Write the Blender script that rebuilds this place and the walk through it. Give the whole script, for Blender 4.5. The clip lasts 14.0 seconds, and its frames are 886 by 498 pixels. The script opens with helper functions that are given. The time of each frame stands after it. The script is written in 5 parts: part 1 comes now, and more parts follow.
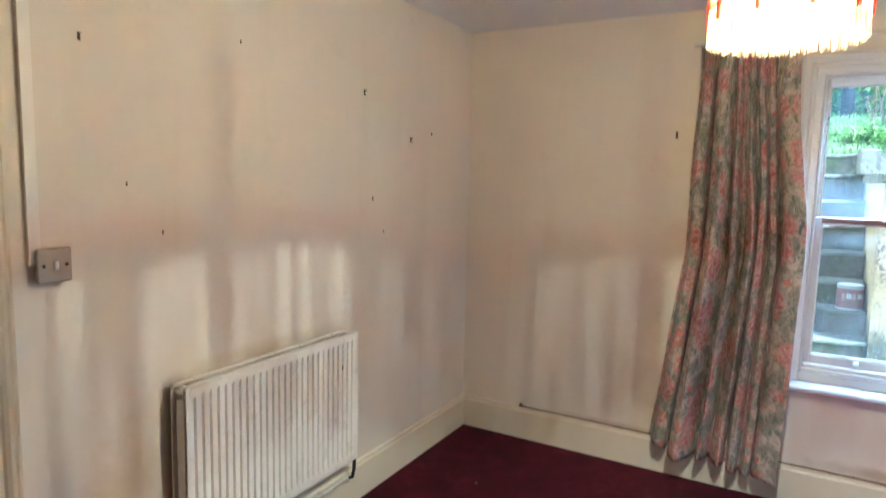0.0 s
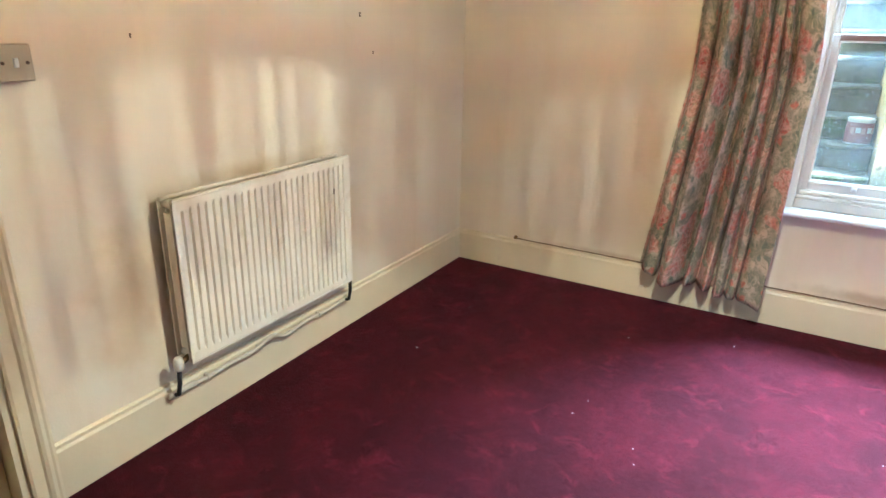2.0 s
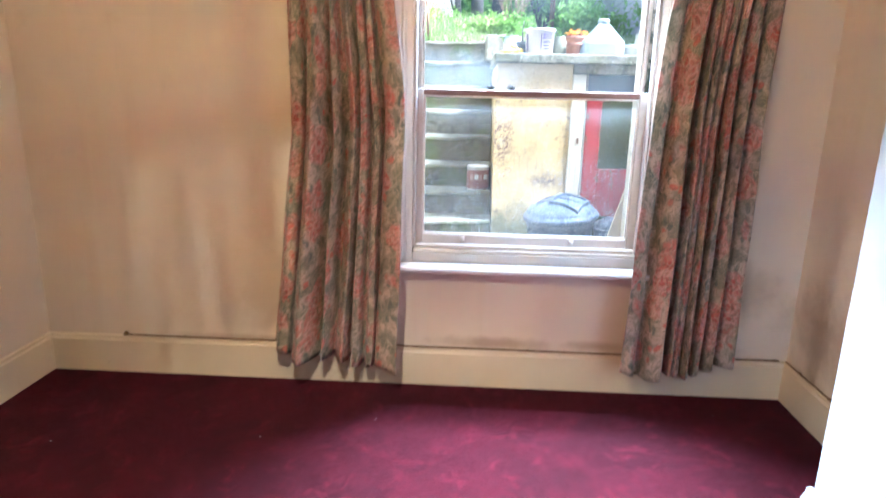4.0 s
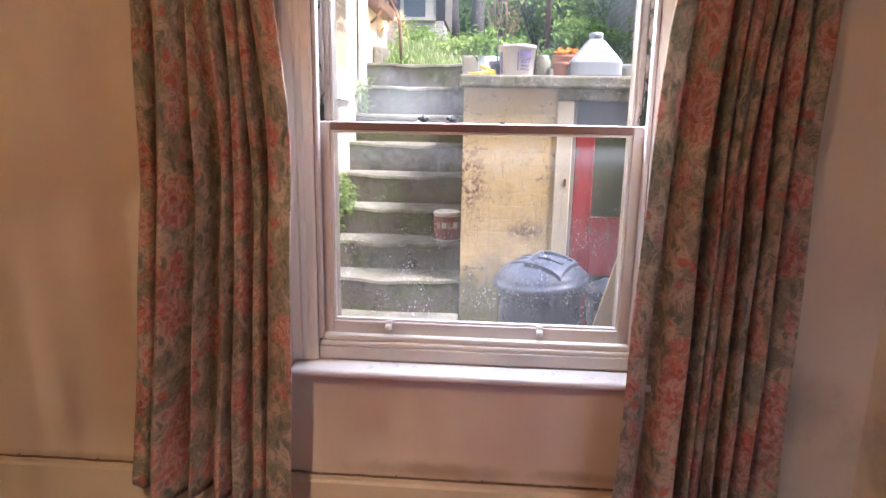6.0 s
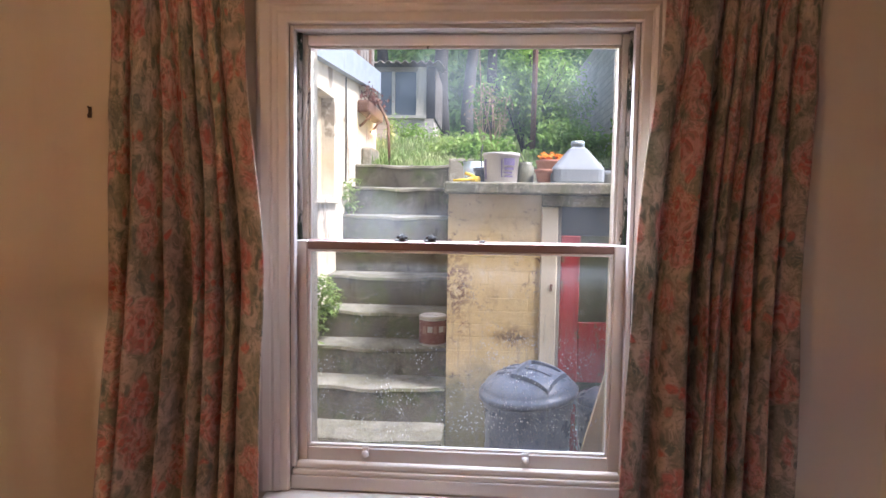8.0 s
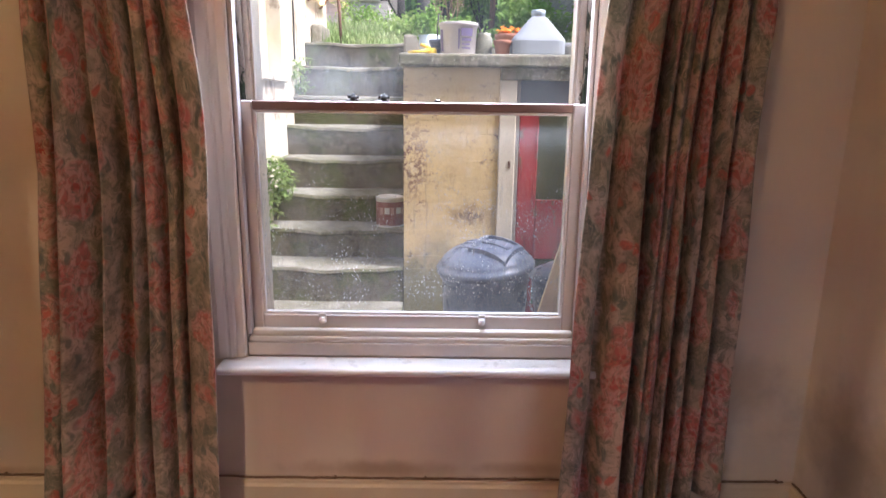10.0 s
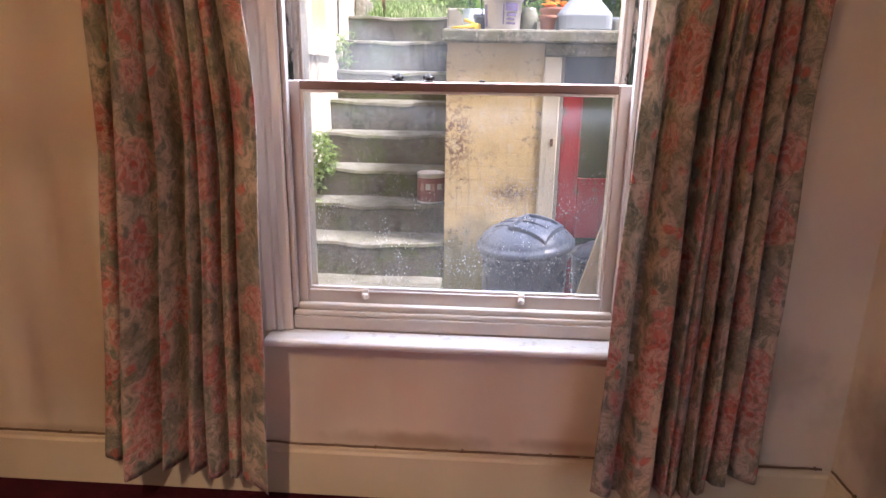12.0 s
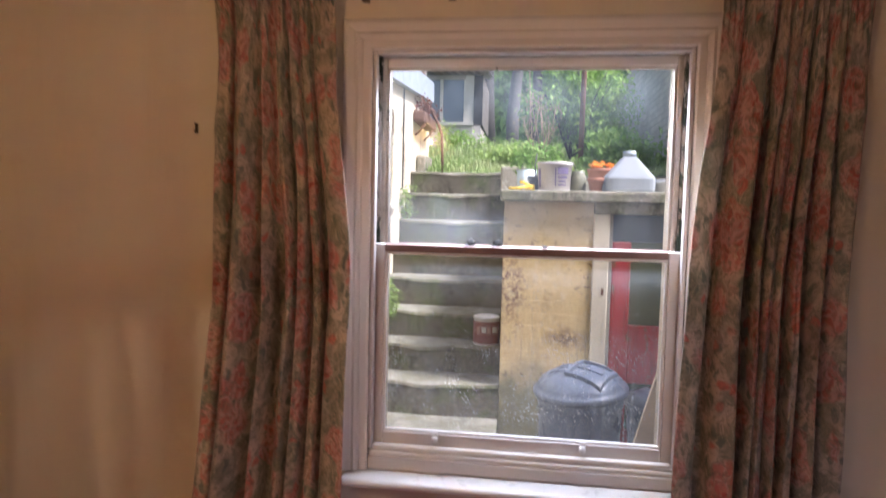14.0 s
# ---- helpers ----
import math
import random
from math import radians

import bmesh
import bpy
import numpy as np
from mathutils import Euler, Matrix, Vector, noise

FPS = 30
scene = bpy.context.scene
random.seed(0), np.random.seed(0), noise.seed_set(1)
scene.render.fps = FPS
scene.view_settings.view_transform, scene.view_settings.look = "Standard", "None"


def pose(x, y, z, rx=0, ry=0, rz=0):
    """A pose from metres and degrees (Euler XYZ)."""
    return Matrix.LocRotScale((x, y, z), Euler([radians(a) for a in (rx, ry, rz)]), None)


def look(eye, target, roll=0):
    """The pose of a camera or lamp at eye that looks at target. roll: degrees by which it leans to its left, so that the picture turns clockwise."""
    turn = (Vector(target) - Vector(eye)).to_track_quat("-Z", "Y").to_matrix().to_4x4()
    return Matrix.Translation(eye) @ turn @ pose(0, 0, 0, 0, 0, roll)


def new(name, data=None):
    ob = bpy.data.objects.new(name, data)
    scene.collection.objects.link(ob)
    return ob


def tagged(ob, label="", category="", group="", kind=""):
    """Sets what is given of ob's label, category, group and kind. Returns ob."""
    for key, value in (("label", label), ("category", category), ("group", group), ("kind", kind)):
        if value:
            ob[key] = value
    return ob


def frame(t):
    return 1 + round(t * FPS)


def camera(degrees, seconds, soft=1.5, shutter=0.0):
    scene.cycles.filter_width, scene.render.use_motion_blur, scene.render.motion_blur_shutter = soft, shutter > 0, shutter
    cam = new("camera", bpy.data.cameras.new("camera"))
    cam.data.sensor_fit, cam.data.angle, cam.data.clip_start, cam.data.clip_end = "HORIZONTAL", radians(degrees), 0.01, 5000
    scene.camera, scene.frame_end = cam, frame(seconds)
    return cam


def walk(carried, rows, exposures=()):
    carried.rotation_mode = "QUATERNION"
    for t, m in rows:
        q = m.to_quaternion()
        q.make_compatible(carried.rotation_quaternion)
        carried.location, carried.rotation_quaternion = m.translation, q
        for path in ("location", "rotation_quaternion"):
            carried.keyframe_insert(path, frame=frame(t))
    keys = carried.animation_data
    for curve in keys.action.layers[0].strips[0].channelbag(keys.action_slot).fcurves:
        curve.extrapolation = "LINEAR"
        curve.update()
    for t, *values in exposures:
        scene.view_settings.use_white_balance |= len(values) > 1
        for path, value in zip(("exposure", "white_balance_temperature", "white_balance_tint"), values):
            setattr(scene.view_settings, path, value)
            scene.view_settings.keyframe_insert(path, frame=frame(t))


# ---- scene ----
cam = camera(71.1, 14.0, soft=1.5, shutter=0.4)
PATH = [
    (0, (1.806, -3.52, 1.617), (0.831, -1.79, 1.386), 1.4),
    (0.5, (1.804, -3.532, 1.634), (0.82, -1.791, 1.583), 1.4),
    (0.7, (1.797, -3.524, 1.615), (0.813, -1.783, 1.576), 1.4),
    (1, (1.794, -3.502, 1.552), (0.806, -1.764, 1.482), 1.4),
    (1.5, (1.815, -3.484, 1.471), (0.858, -1.799, 0.974), 1.4),
    (1.6, (1.819, -3.474, 1.475), (0.871, -1.811, 0.897), 1.5),
    (2, (1.847, -3.472, 1.464), (0.92, -1.835, 0.785), 1.3),
    (2.5, (1.929, -3.43, 1.476), (1.143, -1.721, 0.797), 1.1),
    (3, (2.01, -3.313, 1.503), (1.572, -1.483, 0.824), 1.1),
    (3.5, (2.057, -3.112, 1.441), (1.899, -1.203, 0.865), 1.5),
    (3.6, (2.086, -3.069, 1.436), (1.952, -1.152, 0.881), 1.4),
    (4, (2.169, -2.91, 1.453), (2.08, -0.974, 0.961), 1.3),
    (4.2, (2.22, -2.806, 1.446), (2.135, -0.853, 1.024), 1.3),
    (6.3, (2.481, -1.949, 1.498), (2.305, 0.0, 1.087), 0.8),
    (6.5, (2.489, -1.926, 1.522), (2.292, 0.021, 1.109), 0.8),
    (7, (2.476, -1.944, 1.573), (2.279, 0.034, 1.345), 1.0),
    (7.2, (2.483, -1.951, 1.598), (2.283, 0.034, 1.457), 1.0),
    (9.3, (2.508, -1.92, 1.52), (2.516, 0.073, 1.349), 0.8),
    (9.5, (2.508, -1.918, 1.504), (2.513, 0.064, 1.233), 0.7),
    (10, (2.514, -1.906, 1.461), (2.521, 0.041, 1.005), 0.7),
    (10.5, (2.525, -1.903, 1.454), (2.531, 0.029, 0.937), 0.8),
    (11, (2.524, -1.908, 1.458), (2.533, 0.017, 0.918), 0.8),
    (11.5, (2.52, -1.913, 1.462), (2.472, 0.012, 0.922), 0.8),
    (12, (2.503, -1.927, 1.49), (2.39, -0.005, 0.946), 0.9),
    (12.5, (2.516, -1.944, 1.521), (2.379, -0.023, 0.983), 0.9),
    (13, (2.551, -1.971, 1.54), (2.409, -0.026, 1.098), 0.9),
    (13.5, (2.517, -2.002, 1.558), (2.294, -0.045, 1.21), 1.0),
    (14, (2.423, -2.144, 1.596), (2.167, -0.165, 1.466), 1.3),
]
EXPOSURES = [(0, 2.36, 4130, -8), (1.1, 2.3, 4130, -8), (1.6, 2.78, 4330, -12), (3.3, 2.7, 4500, -10), (4.2, 2.4, 5200, 8), (6.3, 1.45, 6100, 22), (7.0, 1.25, 6100, 21), (9.4, 1.12, 5850, 17), (10.5, 1.38, 6150, 23), (12.2, 1.44, 6150, 23), (13.0, 1.35, 6100, 22), (14, 1.16, 6050, 19)]
walk(cam, [(t, look(eye, target, roll)) for t, eye, target, roll in PATH], EXPOSURES)

# ---- world and lights ----
world = bpy.data.worlds.new("world")
scene.world = world
world.use_nodes = True
wt = world.node_tree
sky = wt.nodes.new("ShaderNodeTexSky")
sky.sky_type, sky.sun_disc = "NISHITA", False
sky.sun_elevation, sky.sun_rotation = radians(58), radians(108)
sky.air_density, sky.dust_density, sky.ozone_density = 1.0, 3.0, 1.0
wt.links.new(sky.outputs[0], wt.nodes["Background"].inputs[0])
wt.nodes["Background"].inputs[1].default_value = 0.15

sun = new("sun", bpy.data.lights.new("sun", "SUN"))
sun.data.energy, sun.data.angle, sun.data.color = 4.3, radians(12), (1.0, 0.97, 0.93)
sun.matrix_world = look((5.0, -1.6, 8.6), (0, 0, 0))

# the sky's light, from under the head of the window opening
skylight = new("window_skylight", bpy.data.lights.new("window_skylight", "AREA"))
skylight.data.shape, skylight.data.size, skylight.data.size_y = "RECTANGLE", 0.98, 0.1
skylight.data.energy, skylight.data.color = 27.0, (0.8, 0.9, 1.0)
skylight.data.spread = radians(66)
skylight.matrix_world = look((2.42, 0.25, 2.15), (2.5, -1.3, 0.0))

LAMP = (1.758, -1.95)
bulb_light = new("pendant_bulb_light", bpy.data.lights.new("pendant_bulb_light", "POINT"))
bulb_light.data.energy, bulb_light.data.color, bulb_light.data.shadow_soft_size = 27.0, (1.0, 0.735, 0.47), 0.0045
bulb_light.location = (LAMP[0], LAMP[1], 2.062)


# ---- node helpers ----
class Mat:
    """A material with short calls for its nodes."""

    def __init__(self, name):
        self.m = bpy.data.materials.new(name)
        self.m.use_nodes = True
        self.nt = self.m.node_tree
        self.b = self.nt.nodes["Principled BSDF"]
        self.pos = self.nt.nodes.new("ShaderNodeNewGeometry").outputs["Position"]

    def put(self, socket, value):
        if isinstance(value, bpy.types.NodeSocket):
            self.nt.links.new(value, socket)
        elif isinstance(value, (tuple, list)) and socket.type == "RGBA" and len(value) == 3:
            socket.default_value = (*value, 1)
        else:
            socket.default_value = value

    def set(self, **kw):
        for k, v in kw.items():
            self.put(self.b.inputs[k.replace("_", " ")], v)
        return self

    def scaled(self, sx, sy, sz, vec=None, off=(0, 0, 0)):
        n = self.nt.nodes.new("ShaderNodeMapping")
        self.put(n.inputs["Vector"], vec or self.pos)
        n.inputs["Scale"].default_value = (sx, sy, sz)
        n.inputs["Location"].default_value = off
        return n.outputs[0]

    def noise(self, scale, detail=4, rough=0.55, vec=None, dist=0.0):
        n = self.nt.nodes.new("ShaderNodeTexNoise")
        self.put(n.inputs["Vector"], vec or self.pos)
        n.inputs["Scale"].default_value, n.inputs["Detail"].default_value = scale, detail
        n.inputs["Roughness"].default_value, n.inputs["Distortion"].default_value = rough, dist
        return n.outputs["Fac"]

    def voronoi(self, scale, vec=None, feature="F1", out="Distance", rnd=1.0):
        n = self.nt.nodes.new("ShaderNodeTexVoronoi")
        n.feature = feature
        self.put(n.inputs["Vector"], vec or self.pos)
        n.inputs["Scale"].default_value, n.inputs["Randomness"].default_value = scale, rnd
        return n.outputs[out]

    def ramp(self, fac, lo, hi, a=0.0, b=1.0):
        n = self.nt.nodes.new("ShaderNodeMapRange")
        n.interpolation_type = "SMOOTHSTEP"
        for k, v in zip(("Value", "From Min", "From Max", "To Min", "To Max"), (fac, lo, hi, a, b)):
            self.put(n.inputs[k], v)
        return n.outputs[0]

    def math(self, op, a, b=0.0):
        n = self.nt.nodes.new("ShaderNodeMath")
        n.operation = op
        self.put(n.inputs[0], a), self.put(n.inputs[1], b)
        return n.outputs[0]

    def mix(self, fac, a, b, mode="MIX"):
        n = self.nt.nodes.new("ShaderNodeMix")
        n.data_type, n.blend_type = "RGBA", mode
        self.put(n.inputs[0], fac), self.put(n.inputs[6], a), self.put(n.inputs[7], b)
        return n.outputs[2]

    def axis(self, k, vec=None):
        n = self.nt.nodes.new("ShaderNodeSeparateXYZ")
        self.put(n.inputs[0], vec or self.pos)
        return n.outputs[k]

    def blob(self, c, r, vec=None):
        """1 at the place c, falling to 0 on an ellipsoid of radii r, with an uneven edge."""
        n = self.nt.nodes.new("ShaderNodeMapping")
        n.vector_type = "TEXTURE"
        self.put(n.inputs["Vector"], vec or self.pos)
        n.inputs["Location"].default_value, n.inputs["Scale"].default_value = c, r
        d = self.nt.nodes.new("ShaderNodeVectorMath")
        d.operation = "LENGTH"
        self.put(d.inputs[0], n.outputs[0])
        e = self.math("ADD", d.outputs["Value"], self.math("MULTIPLY", self.noise(9, 5), 0.9))
        return self.ramp(e, 1.45, 0.55)

    def bump(self, height, strength=0.3, dist=0.01):
        n = self.nt.nodes.new("ShaderNodeBump")
        n.inputs["Strength"].default_value, n.inputs["Distance"].default_value = strength, dist
        self.put(n.inputs["Height"], height)
        self.put(self.b.inputs["Normal"], n.outputs[0])
        return self

    def island(self):
        return self.nt.nodes.new("ShaderNodeNewGeometry").outputs["Random Per Island"]

    def rnd(self):
        return self.nt.nodes.new("ShaderNodeObjectInfo").outputs["Random"]


def plain(name, base, rough=0.55, metal=0.0, var=0.18, scale=6, fine=70, bump=0.12, dirt=None, dirt_amount=0.5):
    """Base colour varied at two scales, fine relief, and optional dirt."""
    s = Mat(name)
    dark, light = tuple(c * (1 - var) for c in base), tuple(min(0.9, c * (1 + var * 0.6)) for c in base)
    col = s.mix(s.noise(scale, 5), dark, light)
    col = s.mix(s.math("MULTIPLY", s.noise(fine, 4), 0.35), col, tuple(c * (1 - var) for c in base))
    if dirt:
        col = s.mix(s.ramp(s.noise(scale * 1.7, 8, 0.7), 1 - dirt_amount, 1.02 - dirt_amount * 0.6), col, dirt)
    s.set(Base_Color=col, Roughness=s.ramp(s.noise(scale * 3, 4), 0.2, 0.8, max(0.05, rough - 0.1), min(1, rough + 0.12)), Metallic=metal)
    return s.bump(s.noise(fine, 5), bump, 0.004).m


# ---- materials: room ----
def wall_material():
    s = Mat("cream_wall_paint")
    col = s.mix(s.noise(1.3, 3), (0.70, 0.612, 0.485), (0.78, 0.70, 0.575))
    # faint tan streaks, drawn out upright
    col = s.mix(s.math("MULTIPLY", s.ramp(s.noise(1, 4, 0.6, s.scaled(6, 6, 0.5)), 0.5, 0.75), 0.35), col, (0.66, 0.56, 0.4))
    col = s.mix(s.math("MULTIPLY", s.ramp(s.noise(5, 7, 0.7), 0.56, 0.72), 0.25), col, (0.6, 0.5, 0.37))
    # brown and mould stains
    for c, r, k, a in (
        ((0.0, -2.36, 0.55), (0.2, 0.17, 0.42), (0.5, 0.33, 0.15), 0.5),
        ((3.74, -0.25, 0.42), (0.3, 0.32, 0.34), (0.26, 0.2, 0.13), 0.7),
        ((3.45, 0.0, 0.55), (0.3, 0.2, 0.2), (0.33, 0.25, 0.17), 0.55),
        ((2.3, 0.0, 0.235), (0.42, 0.2, 0.05), (0.36, 0.25, 0.15), 0.7),
        ((2.8, 0.0, 0.24), (0.2, 0.2, 0.04), (0.36, 0.25, 0.15), 0.6),
        ((3.3, 0.0, 0.25), (0.3, 0.2, 0.04), (0.36, 0.25, 0.15), 0.5),
        ((1.0, 0.0, 0.21), (0.5, 0.2, 0.03), (0.4, 0.29, 0.17), 0.5),
        ((0.0, -1.75, 0.92), (0.2, 0.6, 0.05), (0.55, 0.43, 0.26), 0.5),
    ):
        col = s.mix(s.math("MULTIPLY", s.blob(c, r), a), col, k)
    s.set(Base_Color=col, Roughness=0.62)
    relief = s.math("ADD", s.noise(2.2, 4), s.math("MULTIPLY", s.noise(120, 3), 0.12))
    return s.bump(relief, 0.35, 0.012).m


def carpet_material():
    s = Mat("crimson_carpet")
    nap = s.noise(2.6, 6, 0.62, dist=0.6)
    col = s.mix(s.ramp(nap, 0.36, 0.66), (0.026, 0.0005, 0.0025), (0.075, 0.002, 0.0085))
    col = s.mix(s.math("MULTIPLY", s.noise(260, 2), 0.55), col, (0.025, 0.0005, 0.003))
    col = s.mix(s.math("MULTIPLY", s.ramp(s.noise(9, 8, 0.75, dist=0.8), 0.5, 0.72), 0.5), col, (0.2, 0.01, 0.028))
    col = s.mix(s.math("MULTIPLY", s.ramp(s.noise(27, 6, 0.75, dist=1.5), 0.5, 0.62), 0.6), col, (0.03, 0.0005, 0.004))
    s.set(Base_Color=col, Roughness=0.95, Specular_IOR_Level=0.1, Sheen_Weight=0.1, Sheen_Roughness=0.5, Sheen_Tint=(0.95, 0.24, 0.38))
    return s.bump(s.math("ADD", s.noise(420, 3), s.math("MULTIPLY", s.noise(27, 6, 0.75, dist=1.5), 1.6)), 0.9, 0.016).m


def curtain_material():
    s = Mat("floral_curtain_cloth")
    uv = s.nt.nodes.new("ShaderNodeUVMap").outputs[0]
    wob = s.nt.nodes.new("ShaderNodeVectorMath")
    wob.operation = "MULTIPLY_ADD"
    nz = s.nt.nodes.new("ShaderNodeTexNoise")
    s.put(nz.inputs["Vector"], uv)
    nz.inputs["Scale"].default_value = 11
    s.put(wob.inputs[0], nz.outputs["Color"])
    wob.inputs[1].default_value = (0.09, 0.09, 0)
    s.put(wob.inputs[2], uv)
    v = s.scaled(1.35, 1.35, 1, wob.outputs[0])
    col = s.mix(s.ramp(s.noise(7, 4, 0.6, v), 0.42, 0.6), (0.3, 0.29, 0.22), (0.66, 0.53, 0.43))
    # grey-green leaves
    leaf = s.voronoi(17, s.scaled(1, 0.6, 1, v, (3, 1, 0)))
    col = s.mix(s.math("MULTIPLY", s.ramp(leaf, 0.36, 0.2), 0.8), col, (0.13, 0.18, 0.155))
    # coral roses with darker hearts and pale petal edges
    rose = s.voronoi(5.0, v)
    keep = s.ramp(s.axis(0, s.voronoi(5.0, v, out="Color")), 0.28, 0.34)
    petal = s.voronoi(24, s.scaled(1, 1, 1, v, (2, 5, 0)))
    red = s.mix(s.ramp(rose, 0.1, 0.5), (0.52, 0.055, 0.055), (0.68, 0.24, 0.21))
    red = s.mix(s.math("MULTIPLY", s.ramp(petal, 0.34, 0.5), 0.6), red, (0.8, 0.54, 0.48))
    red = s.mix(s.math("MULTIPLY", s.ramp(s.noise(34, 4, 0.6, v), 0.52, 0.58), 0.75), red, (0.46, 0.07, 0.06))
    col = s.mix(s.math("MULTIPLY", s.math("MULTIPLY", s.ramp(rose, 0.58, 0.46), keep), 0.84), col, red)
    small = s.voronoi(12, s.scaled(1, 1, 1, v, (7, 4, 0)))
    keep2 = s.ramp(s.axis(1, s.voronoi(12, s.scaled(1, 1, 1, v, (7, 4, 0)), out="Color")), 0.62, 0.7)
    col = s.mix(s.math("MULTIPLY", s.math("MULTIPLY", s.ramp(small, 0.36, 0.2), keep2), 0.85), col, (0.64, 0.17, 0.13))
    # loose pale brush strokes over petals and stems, and dark ones between them
    for scale, off, lo, colour, amount in ((9, (1, 9, 0), 0.018, (0.74, 0.62, 0.47), 0.6), (15, (6, 2, 0), 0.022, (0.7, 0.56, 0.46), 0.45), (12, (3, 7, 0), 0.03, (0.13, 0.15, 0.115), 0.55)):
        q = s.scaled(1, 0.7, 1, v, off)
        ridge = s.math("ABSOLUTE", s.math("SUBTRACT", s.noise(scale, 3, 0.6, q, 1.4), 0.5))
        gate = s.ramp(s.noise(scale * 0.7, 3, 0.5, s.scaled(1, 1, 1, q, (4, 4, 0))), 0.48, 0.56)
        col = s.mix(s.math("MULTIPLY", s.math("MULTIPLY", s.ramp(ridge, lo, lo * 0.3), gate), amount), col, colour)
    col = s.mix(s.math("MULTIPLY", s.ramp(s.noise(34, 5, 0.7, v), 0.5, 0.64), 0.45), col, (0.52, 0.42, 0.32))
    col = s.mix(s.math("MULTIPLY", s.ramp(s.noise(40, 5, 0.7, s.scaled(1, 1, 1, v, (5, 8, 0))), 0.5, 0.62), 0.55), col, (0.15, 0.16, 0.12))
    weave = s.noise(900, 1, 0.5, uv)
    col = s.mix(s.math("MULTIPLY", weave, 0.25), col, (0.2, 0.17, 0.14))
    s.set(Base_Color=col, Roughness=0.85, Sheen_Weight=0.15, Specular_IOR_Level=0.2)
    s.bump(s.math("ADD", s.noise(30, 3, 0.5, uv), s.math("MULTIPLY", weave, 0.3)), 0.25, 0.004)
    thin = s.nt.nodes.new("ShaderNodeBsdfTranslucent")
    s.put(thin.inputs[0], col)
    both = s.nt.nodes.new("ShaderNodeMixShader")
    both.inputs[0].default_value = 0.2
    s.nt.links.new(s.b.outputs[0], both.inputs[1])
    s.nt.links.new(thin.outputs[0], both.inputs[2])
    s.nt.links.new(both.outputs[0], s.nt.nodes["Material Output"].inputs[0])
    return s.m


def glass_material():
    s = Mat("dusty_window_glass")
    clear = s.nt.nodes.new("ShaderNodeBsdfTransparent")
    gloss = s.nt.nodes.new("ShaderNodeBsdfGlossy")
    gloss.inputs["Roughness"].default_value = 0.03
    dust = s.nt.nodes.new("ShaderNodeBsdfTranslucent")
    dust.inputs[0].default_value = (0.8, 0.82, 0.85, 1)
    fres = s.nt.nodes.new("ShaderNodeFresnel")
    fres.inputs[0].default_value = 1.45
    a = s.nt.nodes.new("ShaderNodeMixShader")
    s.put(a.inputs[0], s.math("MULTIPLY", fres.outputs[0], 0.3))
    s.nt.links.new(clear.outputs[0], a.inputs[1]), s.nt.links.new(gloss.outputs[0], a.inputs[2])
    film = s.math("MULTIPLY", s.ramp(s.noise(2.2, 5, 0.6, s.scaled(1.6, 1, 1)), 0.25, 0.75), s.ramp(s.axis(2), 1.8, 1.45, 0.003, 0.035))
    specks = s.ramp(s.math("ADD", s.voronoi(125, s.scaled(1.2, 1, 0.5)), s.math("MULTIPLY", s.noise(60, 3), 0.25)), 0.36, 0.25)
    gate = s.ramp(s.noise(9, 5, 0.65), 0.4, 0.62)
    low = s.ramp(s.axis(2), 1.55, 1.0)
    fog = s.blob((2.05, 0.12, 1.5), (0.38, 0.3, 0.17))
    film = s.math("ADD", film, s.math("MULTIPLY", fog, 0.09))
    film = s.math("ADD", film, s.math("MULTIPLY", s.math("MULTIPLY", low, s.ramp(s.noise(3.1, 6, 0.65, s.scaled(1.6, 1, 1.2, off=(4, 0, 2))), 0.2, 0.8)), 0.1))
    cover = s.math("ADD", film, s.math("MULTIPLY", s.math("MULTIPLY", specks, gate), s.math("MULTIPLY", low, 0.85)))
    runs = s.math("MULTIPLY", s.ramp(s.noise(1, 3, 0.5, s.scaled(70, 1, 5)), 0.56, 0.75), s.math("MULTIPLY", low, 0.14))
    f = s.nt.nodes.new("ShaderNodeMixShader")
    s.put(f.inputs[0], s.math("ADD", cover, runs))
    s.nt.links.new(a.outputs[0], f.inputs[1]), s.nt.links.new(dust.outputs[0], f.inputs[2])
    s.nt.links.new(f.outputs[0], s.nt.nodes["Material Output"].inputs[0])
    return s.m


def flaking_material(name, lo, hi, bare):
    """Old white paint, lost in flakes; lo and hi bound the share that is bare."""
    s = Mat(name)
    n = s.noise(17, 9, 0.74, s.scaled(1, 1, 0.28))
    paint = s.mix(s.noise(24, 5), (0.62, 0.57, 0.5), (0.42, 0.37, 0.32))
    paint = s.mix(s.ramp(s.noise(60, 6, 0.7, s.scaled(1, 1, 0.3)), 0.6, 0.68), paint, (0.22, 0.2, 0.16))
    col = s.mix(s.ramp(n, lo, hi), bare, paint)
    s.set(Base_Color=col, Roughness=0.6)
    return s.bump(s.ramp(n, lo, hi + 0.03), 0.7, 0.004).m


